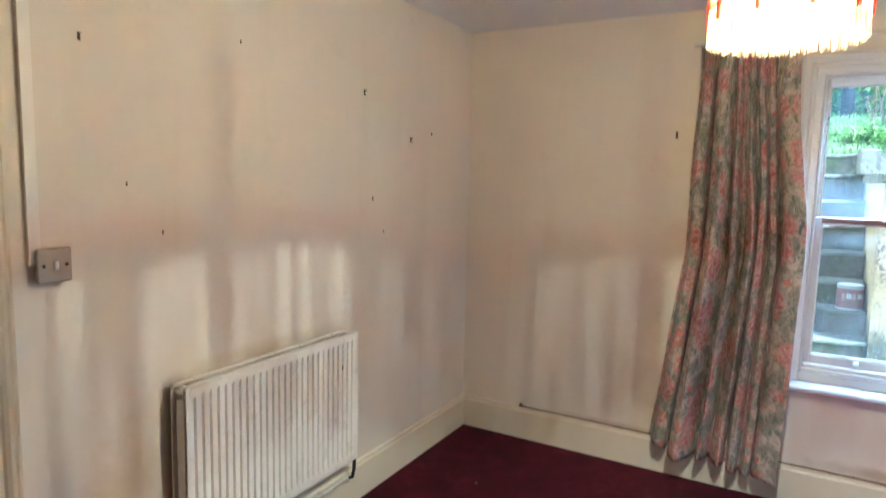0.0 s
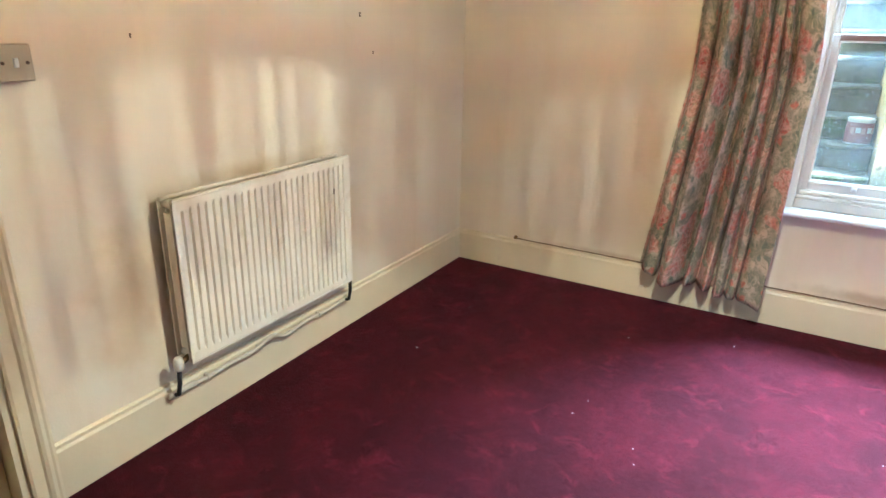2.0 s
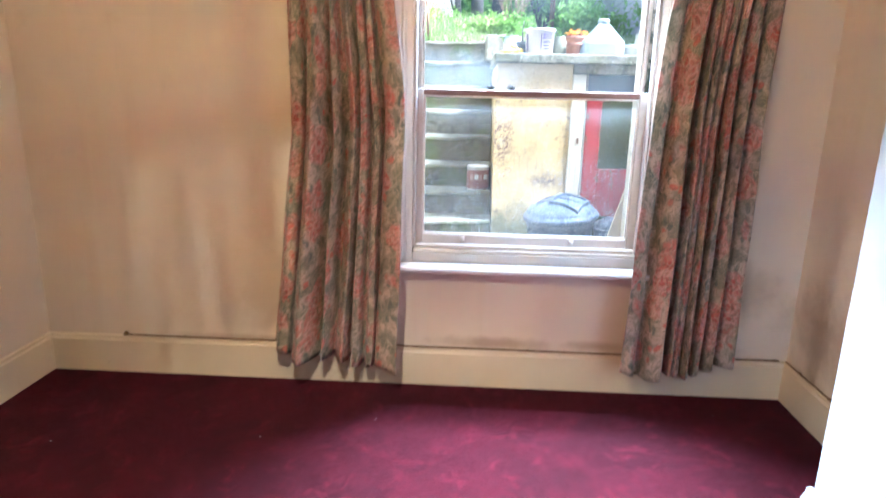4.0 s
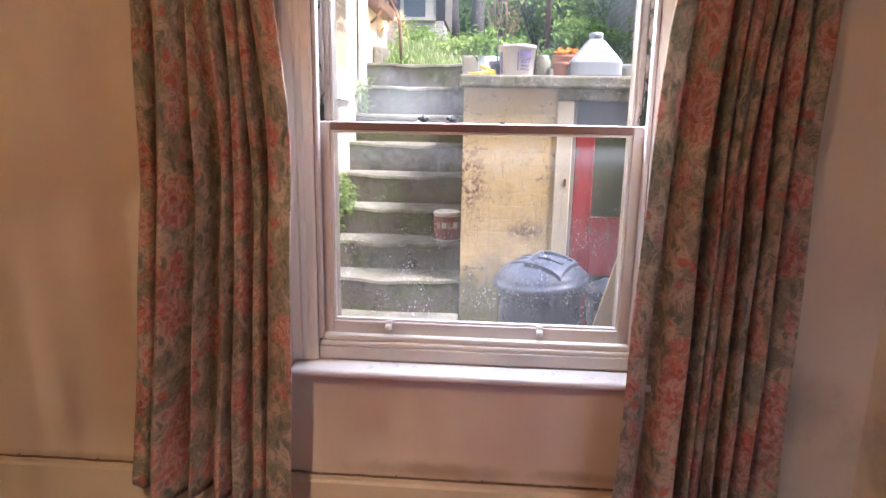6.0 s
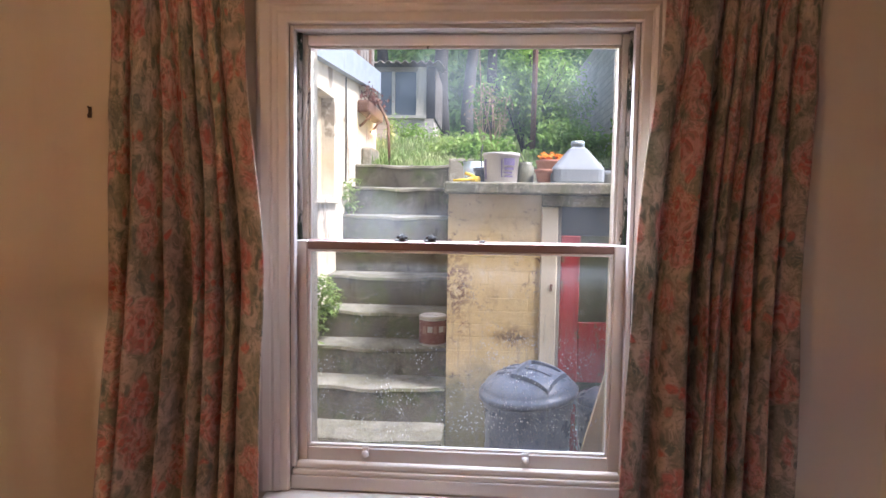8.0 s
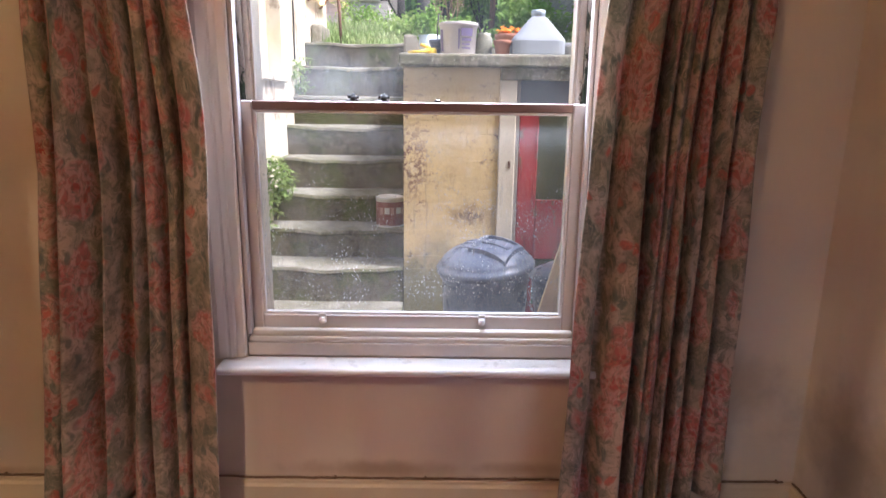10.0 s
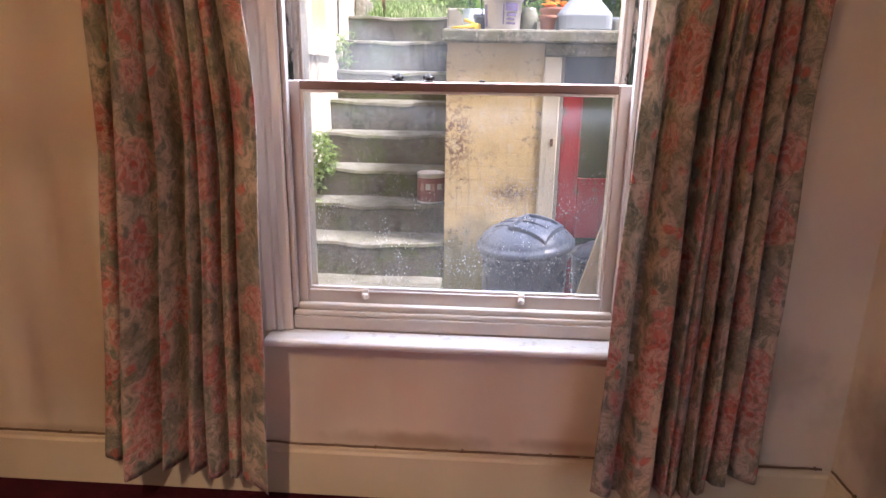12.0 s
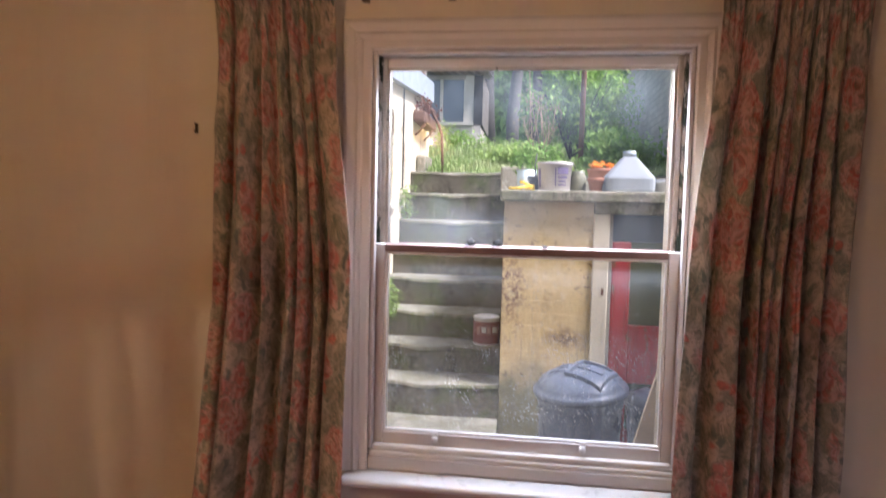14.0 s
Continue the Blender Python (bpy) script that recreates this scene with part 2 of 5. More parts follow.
WALL = wall_material()
CARPET = carpet_material()
CURTAIN = curtain_material()
GLASS = glass_material()
FLAKING = flaking_material("flaking_green_jamb", 0.49, 0.53, (0.03, 0.05, 0.03))
CRACKED = flaking_material("cracked_white_stile", 0.36, 0.385, (0.06, 0.05, 0.035))
CEILING = plain("white_ceiling_paint", (0.74, 0.73, 0.71), 0.8, var=0.06, scale=1.5)
SKIRTING = plain("cream_gloss_skirting", (0.75, 0.65, 0.47), 0.42, var=0.12, scale=3, dirt=(0.42, 0.32, 0.2), dirt_amount=0.32)
WHITE_WOOD = plain("white_gloss_woodwork", (0.72, 0.67, 0.62), 0.38, var=0.1, scale=4, dirt=(0.4, 0.3, 0.26), dirt_amount=0.3)
SASH_PAINT = plain("worn_white_sash_paint", (0.6, 0.55, 0.53), 0.4, var=0.16, scale=9, dirt=(0.25, 0.18, 0.17), dirt_amount=0.36)
MEETING_PAINT = plain("brown_worn_meeting_rail", (0.24, 0.15, 0.125), 0.65, var=0.3, scale=14, dirt=(0.5, 0.42, 0.4), dirt_amount=0.36)
SILL_PAINT = plain("white_sill_paint", (0.80, 0.79, 0.78), 0.33, var=0.06, scale=7, dirt=(0.5, 0.46, 0.43), dirt_amount=0.3)
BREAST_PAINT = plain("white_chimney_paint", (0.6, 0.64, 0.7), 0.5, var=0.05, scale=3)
RAD_PAINT = plain("white_radiator_enamel", (0.82, 0.76, 0.66), 0.32, var=0.06, scale=5, dirt=(0.55, 0.48, 0.38), dirt_amount=0.28)
GREY_PIPE = plain("grey_painted_pipe", (0.62, 0.55, 0.46), 0.5, var=0.2, scale=20)
# black for ironwork, and for the painted shade inside the coal store
BLACK_METAL_AND_SHADE = plain("black_iron_and_shade", (0.03, 0.028, 0.026), 0.5, 0.4)
BRASS = plain("tarnished_brass", (0.22, 0.15, 0.07), 0.4, 0.9, scale=30)
PLASTIC = plain("aged_white_plastic", (0.66, 0.60, 0.52), 0.35, var=0.08, scale=12)
NAIL = plain("rusty_nail", (0.08, 0.05, 0.035), 0.6, 0.6)
RAW_WOOD = plain("raw_broken_wood", (0.48, 0.28, 0.11), 0.8, var=0.35, scale=30)
DOOR_PAINT = plain("pale_yellow_door_paint", (0.68, 0.58, 0.34), 0.4, var=0.08, scale=4)
AGED = plain("browned_switch_plastic", (0.42, 0.35, 0.26), 0.4, var=0.15, scale=40)
WIRE = plain("painted_cable", (0.2, 0.13, 0.07), 0.5, var=0.35, scale=25, dirt=(0.6, 0.5, 0.38), dirt_amount=0.45)


# ---- mesh helpers ----
def bm_box(bm, x0, x1, y0, y1, z0, z1, bevel=0.0, seg=1):
    v = [bm.verts.new((x, y, z)) for x in (x0, x1) for y in (y0, y1) for z in (z0, z1)]
    f = [bm.faces.new([v[i] for i in q]) for q in ((0, 1, 3, 2), (4, 6, 7, 5), (0, 4, 5, 1), (2, 3, 7, 6), (0, 2, 6, 4), (1, 5, 7, 3))]
    if bevel:
        bmesh.ops.bevel(bm, geom=list({e for q in f for e in q.edges}), offset=bevel, segments=seg, affect="EDGES", profile=0.6)
    return bm


def box(x0, x1, y0, y1, z0, z1, bevel=0.0, seg=1):
    return bm_box(bmesh.new(), x0, x1, y0, y1, z0, z1, bevel, seg)


def bm_lathe(bm, c, profile, seg=24, squash=1.0):
    rings = []
    for r, z in profile:
        if r < 1e-5:
            rings.append([bm.verts.new((c[0], c[1], c[2] + z))])
        else:
            rings.append([bm.verts.new((c[0] + r * math.cos(2 * math.pi * i / seg), c[1] + squash * r * math.sin(2 * math.pi * i / seg), c[2] + z)) for i in range(seg)])
    for a, b in zip(rings, rings[1:]):
        for i in range(seg):
            j = (i + 1) % seg
            q = [a[i % len(a)], a[j % len(a)], b[j % len(b)], b[i % len(b)]]
            q = list(dict.fromkeys(q))
            if len(q) > 2:
                bm.faces.new(q).smooth = True
    return bm


def lathe(c, profile, seg=24, squash=1.0):
    return bm_lathe(bmesh.new(), c, profile, seg, squash)


def bm_tube(bm, pts, r, seg=8, r1=None):
    """A round bar along pts; r1: its radius at the far end."""
    pts = [Vector(p) for p in pts]
    rings = []
    for i, p in enumerate(pts):
        d = (pts[min(i + 1, len(pts) - 1)] - pts[max(i - 1, 0)]).normalized()
        side = d.orthogonal().normalized() if i == 0 else (rings_side - d * rings_side.dot(d)).normalized()
        rings_side = side
        up = d.cross(side)
        rr = r if r1 is None else r + (r1 - r) * i / (len(pts) - 1)
        rings.append([bm.verts.new(p + (side * math.cos(2 * math.pi * k / seg) + up * math.sin(2 * math.pi * k / seg)) * rr) for k in range(seg)])
    for a, b in zip(rings, rings[1:]):
        for k in range(seg):
            bm.faces.new((a[k], a[(k + 1) % seg], b[(k + 1) % seg], b[k])).smooth = True
    bm.faces.new(rings[0][::-1]), bm.faces.new(rings[-1])
    return bm


def tube(pts, r, seg=8, r1=None):
    return bm_tube(bmesh.new(), pts, r, seg, r1)


def bm_mould(bm, profile, origin, along, across, out, length, m0=0.0, m1=0.0):
    """A moulding: the profile (u across, v out) run along a line, its ends cut at m0 and m1 per unit of u."""
    o, a, c, n = (Vector(p) for p in (origin, along, across, out))
    e0 = [bm.verts.new(o + a * (m0 * u) + c * u + n * v) for u, v in profile]
    e1 = [bm.verts.new(o + a * (length + m1 * u) + c * u + n * v) for u, v in profile]
    k = len(profile)
    for i in range(k):
        bm.faces.new((e0[i], e0[(i + 1) % k], e1[(i + 1) % k], e1[i]))
    bm.faces.new(e0[::-1]), bm.faces.new(e1)
    return bm


def bm_sheet(bm, us, vs, holes, place, w0, w1):
    """A thick wall on the grid us x vs, without the cells in holes; place(u, v, w) gives the point."""
    cache = {}

    def at(i, j, w):
        if (i, j, w) not in cache:
            cache[i, j, w] = bm.verts.new(place(us[i], vs[j], w))
        return cache[i, j, w]

    def solid(i, j):
        return 0 <= i < len(us) - 1 and 0 <= j < len(vs) - 1 and (i, j) not in holes

    for i in range(len(us) - 1):
        for j in range(len(vs) - 1):
            if not solid(i, j):
                continue
            bm.faces.new([at(*p, w0) for p in ((i, j), (i + 1, j), (i + 1, j + 1), (i, j + 1))])
            bm.faces.new([at(*p, w1) for p in ((i, j), (i, j + 1), (i + 1, j + 1), (i + 1, j))])
            for di, dj, p, q in ((-1, 0, (i, j), (i, j + 1)), (1, 0, (i + 1, j), (i + 1, j + 1)), (0, -1, (i, j), (i + 1, j)), (0, 1, (i, j + 1), (i + 1, j + 1))):
                if not solid(i + di, j + dj):
                    bm.faces.new((at(*p, w0), at(*q, w0), at(*q, w1), at(*p, w1)))
    return bm


BASE = {}


def thing(name, at, label, category, group="", kind=""):
    """An Empty at the thing's base, for its parts."""
    ob = new(name)
    ob.location, ob.empty_display_size = at, 0.1
    BASE[ob] = Vector(at)
    return tagged(ob, label, category, group, kind)


def part(name, bm, material, parent=None, label="", smooth=False, normals=True):
    """Links a bmesh, given in world places, as one mesh object under a thing or a part."""
    if normals:
        bmesh.ops.recalc_face_normals(bm, faces=bm.faces)
    base = BASE.get(parent, Vector())
    if parent is not None and base.length:
        bmesh.ops.translate(bm, verts=bm.verts, vec=-base)
    me = bpy.data.meshes.new(name)
    bm.to_mesh(me)
    bm.free()
    if smooth:
        me.polygons.foreach_set("use_smooth", [True] * len(me.polygons))
    me.materials.append(material)
    ob = new(name, me)
    if parent is not None:
        ob.parent = parent
        BASE[ob] = base
    return tagged(ob, label)


def structure(name, bm, material, label, category):
    return tagged(part(name, bm, material), label, category, kind="structure")


def solo(name, bm, material, label, category, group="", kind="", smooth=False):
    """A one-piece thing with its origin at its base."""
    lo = Vector((min(v.co.x for v in bm.verts) + max(v.co.x for v in bm.verts), min(v.co.y for v in bm.verts) + max(v.co.y for v in bm.verts), 2 * min(v.co.z for v in bm.verts))) / 2
    bmesh.ops.translate(bm, verts=bm.verts, vec=-lo)
    ob = part(name, bm, material, smooth=smooth)
    ob.location = lo
    return tagged(ob, label, category, group, kind)


# ---- the room ----
W, D, H = 3.74, -4.7, 2.5
WIN = (1.86, 3.0, 0.60, 2.215)
structure("floor", box(-0.25, W + 0.25, D - 0.2, 0.0, -0.12, 0.0), CARPET, "worn crimson fitted carpet over the whole room", "carpet")
structure("ceiling", box(-0.25, W + 0.25, D - 0.2, 0.32, H, H + 0.15), CEILING, "plain white painted ceiling", "ceiling")
bm = bm_sheet(bmesh.new(), (-0.6, WIN[0], WIN[1], 4.6), (-0.12, WIN[2], WIN[3], H, 4.4), {(1, 1)}, lambda u, v, w: (u, w, v), 0.0, 0.32)
structure("wall_north", bm, WALL, "cream painted wall with the sash window and damp stains", "wall")
DOOR = (-3.55, -2.75, 2.0)
bm = bm_sheet(bmesh.new(), (D, DOOR[0], DOOR[1], -0.001), (0.0, DOOR[2], H), {(1, 0)}, lambda u, v, w: (w, u, v), -0.2, 0.0)
structure("wall_west", bm, WALL, "cream painted wall with faint tan vertical streaks", "wall")
structure("wall_east", box(W, W + 0.2, D, -0.001, 0.0, H), WALL, "cream painted wall with dark mould near the corner", "wall")
structure("wall_south", box(-0.2, W + 0.2, D - 0.2, D - 0.001, 0.0, H), WALL, "plain cream painted wall", "wall")
BX = 3.325
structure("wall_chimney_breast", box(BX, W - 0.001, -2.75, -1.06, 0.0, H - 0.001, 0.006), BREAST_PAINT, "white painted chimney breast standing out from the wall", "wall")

SK = [(0.0, 0.0), (0.0, 0.018), (0.172, 0.018), (0.182, 0.012), (0.194, 0.012), (0.2, 0.005), (0.2, 0.0)]


def skirting(name, origin, along, out, length, m0, m1, label):
    bm = bmesh.new()
    o, a, n = Vector(origin), Vector(along), Vector(out)
    e0 = [bm.verts.new(o + a * (m0 * v) + Vector((0, 0, u + 0.001)) + n * v) for u, v in SK]
    e1 = [bm.verts.new(o + a * (length + m1 * v) + Vector((0, 0, u + 0.001)) + n * v) for u, v in SK]
    for i in range(len(SK)):
        j = (i + 1) % len(SK)
        bm.faces.new((e0[i], e0[j], e1[j], e1[i]))
    bm.faces.new(e0[::-1]), bm.faces.new(e1)
    return structure(name, bm, SKIRTING, label, "skirting board")


skirting("baseboard_north", (0, 0, 0), (1, 0, 0), (0, -1, 0), W, 1, -1, "cream painted skirting board with a dirty top edge")
skirting("baseboard_west", (0, 0, 0), (0, -1, 0), (1, 0, 0), 2.67, 1, 0, "cream painted skirting board below the radiator")
skirting("baseboard_east", (W, 0, 0), (0, -1, 0), (-1, 0, 0), 1.06, 1, 0, "cream painted skirting board in the alcove")

# white skirting on the chimney breast with a broken moulding on top
plinth = thing("baseboard_chimney", (BX, -1.9, 0), "white skirting with a broken top moulding and bare wood", "skirting board", kind="structure")
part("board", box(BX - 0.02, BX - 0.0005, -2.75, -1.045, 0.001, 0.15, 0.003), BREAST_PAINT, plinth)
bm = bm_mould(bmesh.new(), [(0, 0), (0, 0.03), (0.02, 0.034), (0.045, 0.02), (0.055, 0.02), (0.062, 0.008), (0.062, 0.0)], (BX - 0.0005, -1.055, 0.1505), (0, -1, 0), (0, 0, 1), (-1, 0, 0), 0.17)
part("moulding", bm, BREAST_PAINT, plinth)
bm = bmesh.new()
for k in range(7):
    y = -1.226
    bm_box(bm, BX - 0.03 + 0.004 * k, BX - 0.027 + 0.004 * k, y - 0.006 - 0.012 * abs(math.sin(k * 2.1)), y, 0.152, 0.2 - 0.003 * k)
part("broken_end", bm, RAW_WOOD, plinth, "bare splintered wood end")

# door in the west wall, closed, with its architrave
door = thing("door_1", (-0.05, (DOOR[0] + DOOR[1]) / 2, 0), "closed pale yellow painted door in a cream frame", "door", kind="structure")
part("leaf", box(-0.11, -0.07, DOOR[0] + 0.03, DOOR[1] - 0.03, 0.006, DOOR[2] - 0.03, 0.003), DOOR_PAINT, door)
for y0, y1 in ((DOOR[0], DOOR[0] + 0.028), (DOOR[1] - 0.028, DOOR[1])):
    part("jamb", box(-0.2, 0.0, y0, y1, 0.001, DOOR[2] - 0.001), SKIRTING, door)
part("head", box(-0.2, 0.0, DOOR[0] + 0.028, DOOR[1] - 0.028, DOOR[2] - 0.028, DOOR[2]), SKIRTING, door)
ARC = [(0.0, 0.0), (0.0, 0.012), (0.008, 0.016), (0.04, 0.016), (0.046, 0.022), (0.056, 0.026), (0.068, 0.022), (0.075, 0.024), (0.085, 0.02), (0.085, 0.0)]
part("architrave", bm_mould(bmesh.new(), ARC, (0.0005, DOOR[1] - 0.005, 0.001), (0, 0, 1), (0, 1, 0), (1, 0, 0), DOOR[2] - 0.006, 0, 1), SKIRTING, door)
part("architrave", bm_mould(bmesh.new(), ARC, (0.0005, DOOR[0] + 0.005, 0.001), (0, 0, 1), (0, -1, 0), (1, 0, 0), DOOR[2] - 0.006, 0, 1), SKIRTING, door)
part("architrave", bm_mould(bmesh.new(), ARC, (0.0005, DOOR[0] + 0.005, DOOR[2] - 0.005), (0, 1, 0), (0, 0, 1), (1, 0, 0), DOOR[1] - DOOR[0] - 0.01, -1, 1), SKIRTING, door)

# ---- sash window ----
X0, X1 = 1.885, 2.965
win = thing("window_1", ((X0 + X1) / 2, 0.08, 0.62), "white painted wooden sash window with flaking paint", "window", kind="structure")
CAS = [(0.0, 0.0), (0.0, 0.01), (0.006, 0.014), (0.03, 0.014), (0.036, 0.02), (0.046, 0.024), (0.056, 0.02), (0.062, 0.024), (0.082, 0.03), (0.094, 0.026), (0.1, 0.018), (0.1, 0.0)]
ZH = 2.142
part("casing", bm_mould(bmesh.new(), CAS, (X0, -0.0005, 0.648), (0, 0, 1), (-1, 0, 0), (0, -1, 0), ZH - 0.648, 0, 1), WHITE_WOOD, win)
part("casing", bm_mould(bmesh.new(), CAS, (X1, -0.0005, 0.648), (0, 0, 1), (1, 0, 0), (0, -1, 0), ZH - 0.648, 0, 1), WHITE_WOOD, win)
part("casing", bm_mould(bmesh.new(), CAS, (X0, -0.0005, ZH), (1, 0, 0), (0, 0, 1), (0, -1, 0), X1 - X0, -1, 1), WHITE_WOOD, win)
# box frame round the sashes
part("jamb", box(WIN[0], X0 - 0.001, 0.001, 0.17, WIN[2], WIN[3] - 0.001), FLAKING, win, "flaking dark green and white jamb")
part("jamb", box(X1 + 0.001, WIN[1], 0.001, 0.17, WIN[2], WIN[3] - 0.001), FLAKING, win, "flaking dark green and white jamb")
part("head", box(X0 - 0.001, X1 + 0.001, 0.001, 0.17, ZH + 0.001, WIN[3] - 0.001), WHITE_WOOD, win)
for xa, xb in ((X0, X0 + 0.014), (X1 - 0.014, X1)):
    part("staff_bead", box(xa, xb, 0.004, 0.036, 0.72, ZH, 0.004, 2), SASH_PAINT, win)
    part("parting_bead", box(xa, xb, 0.088, 0.1, 0.72, ZH - 0.002), FLAKING, win, "flaking parting bead")
part("staff_bead", box(X0 + 0.014, X1 - 0.014, 0.004, 0.03, ZH - 0.014, ZH, 0.004, 2), SASH_PAINT, win)
part("inner_sill", box(X0, X1, 0.0, 0.042, 0.648, 0.694, 0.005, 2), SASH_PAINT, win)
part("sill_bead", box(X0 + 0.004, X1 - 0.004, 0.006, 0.042, 0.6945, 0.712, 0.006, 3), WHITE_WOOD, win)
part("sill_bead", box(X0 + 0.014, X1 - 0.014, 0.014, 0.042, 0.7125, 0.734, 0.008, 3), WHITE_WOOD, win)
part("outer_sill", box(WIN[0], WIN[1], 0.043, 0.36, WIN[2], 0.655, 0.006), SASH_PAINT, win)


def sash(name, y0, y1, x0, x1, z0, z1, gx0, gx1, gz0, gz1, paint, top_paint, stile_paint, low_paint):
    holder = part(name, box(x0, gx0, y0, y1, z0, z1, 0.003), stile_paint, win)
    part("stile", box(gx1, x1, y0, y1, z0, z1, 0.003), stile_paint, holder)
    part("bottom_rail", box(gx0 + 0.0005, gx1 - 0.0005, y0 + 0.001, y1 - 0.001, z0, gz0, 0.003), low_paint, holder)
    part("top_rail", box(gx0 + 0.0005, gx1 - 0.0005, y0 + 0.001, y1 - 0.001, gz1, z1, 0.003), top_paint, holder)
    ym = (y0 + y1) / 2
    pane = part("pane", box(gx0 - 0.004, gx1 + 0.004, ym + 0.004, ym + 0.007, gz0 - 0.004, gz1 + 0.004), GLASS, holder, "dusty speckled glass")
    pane.visible_shadow = False
    bm = bmesh.new()
    lip = 0.009
    for a, b, c, d in ((gx0, gx0 + lip, gz0, gz1), (gx1 - lip, gx1, gz0, gz1)):
        bm_box(bm, a, b, y0 + 0.008, ym + 0.0035, c, d, 0.002)
    for c, d in ((gz0, gz0 + lip), (gz1 - lip, gz1))[int(name == "upper_sash"):]:
        bm_box(bm, gx0 + lip, gx1 - lip, y0 + 0.008, ym + 0.0035, c, d, 0.002)
    part("glazing_bead", bm, CRACKED if name == "upper_sash" else SILL_PAINT, holder)
    return holder


sash("upper_sash", 0.102, 0.14, X0 + 0.003, X1 - 0.003, 1.43, ZH - 0.004, 1.915, 2.932, 1.466, 2.103, WHITE_WOOD, WHITE_WOOD, CRACKED, MEETING_PAINT)
lower = sash("lower_sash", 0.046, 0.085, X0 + 0.003, X1 - 0.003, 0.657, 1.465, 1.928, 2.918, 0.775, 1.437, SASH_PAINT, MEETING_PAINT, SASH_PAINT, SASH_PAINT)
for x in (2.125, 2.652):
    bm = box(x - 0.012, x + 0.012, 0.041, 0.047, 0.748, 0.782, 0.002)
    bm_lathe(bm, (x, 0.034, 0.76), [(0, -0.012), (0.009, -0.008), (0.012, 0.0), (0.009, 0.009), (0, 0.012)], 12)
    part("sash_lift", bm, SILL_PAINT, lower, "white painted sash lift")
for x in (2.235, 2.33):
    bm = box(x - 0.02, x + 0.02, 0.055, 0.078, 1.4655, 1.471, 0.002)
    bm_lathe(bm, (x + 0.004, 0.066, 1.471), [(0.012, 0), (0.012, 0.008), (0.006, 0.012), (0.006, 0.018), (0, 0.02)], 12)
    bm_tube(bm, ((x - 0.015, 0.066, 1.478), (x, 0.068, 1.482), (x + 0.02, 0.064, 1.477)), 0.005, 6)
    part("fastener", bm, BLACK_METAL_AND_SHADE, lower, "dark tarnished sash fastener")
part("fastener", box(2.49, 2.508, 0.056, 0.076, 1.4655, 1.473, 0.002), BLACK_METAL_AND_SHADE, lower, "dark screw plate")
# deep inner window board with a rounded nose
bm = bmesh.new()
nose = [(0.0, 0.615), (-0.078, 0.615)] + [(-0.078 - 0.014 * math.sin(a), 0.629 - 0.014 * math.cos(a)) for a in (0.5, 1.1, 1.6, 2.1, 2.6)] + [(-0.078, 0.643), (0.0, 0.646)]
e = [[bm.verts.new((x, y - 0.0005, z)) for y, z in nose] for x in (1.812, 3.05)]
for i in range(len(nose)):
    j = (i + 1) % len(nose)
    bm.faces.new((e[0][i], e[0][j], e[1][j], e[1][i]))
bm.faces.new(e[0][::-1]), bm.faces.new(e[1])
part("window_board", bm, SILL_PAINT, win, "white painted window board with rounded nose")

# ---- curtains ----


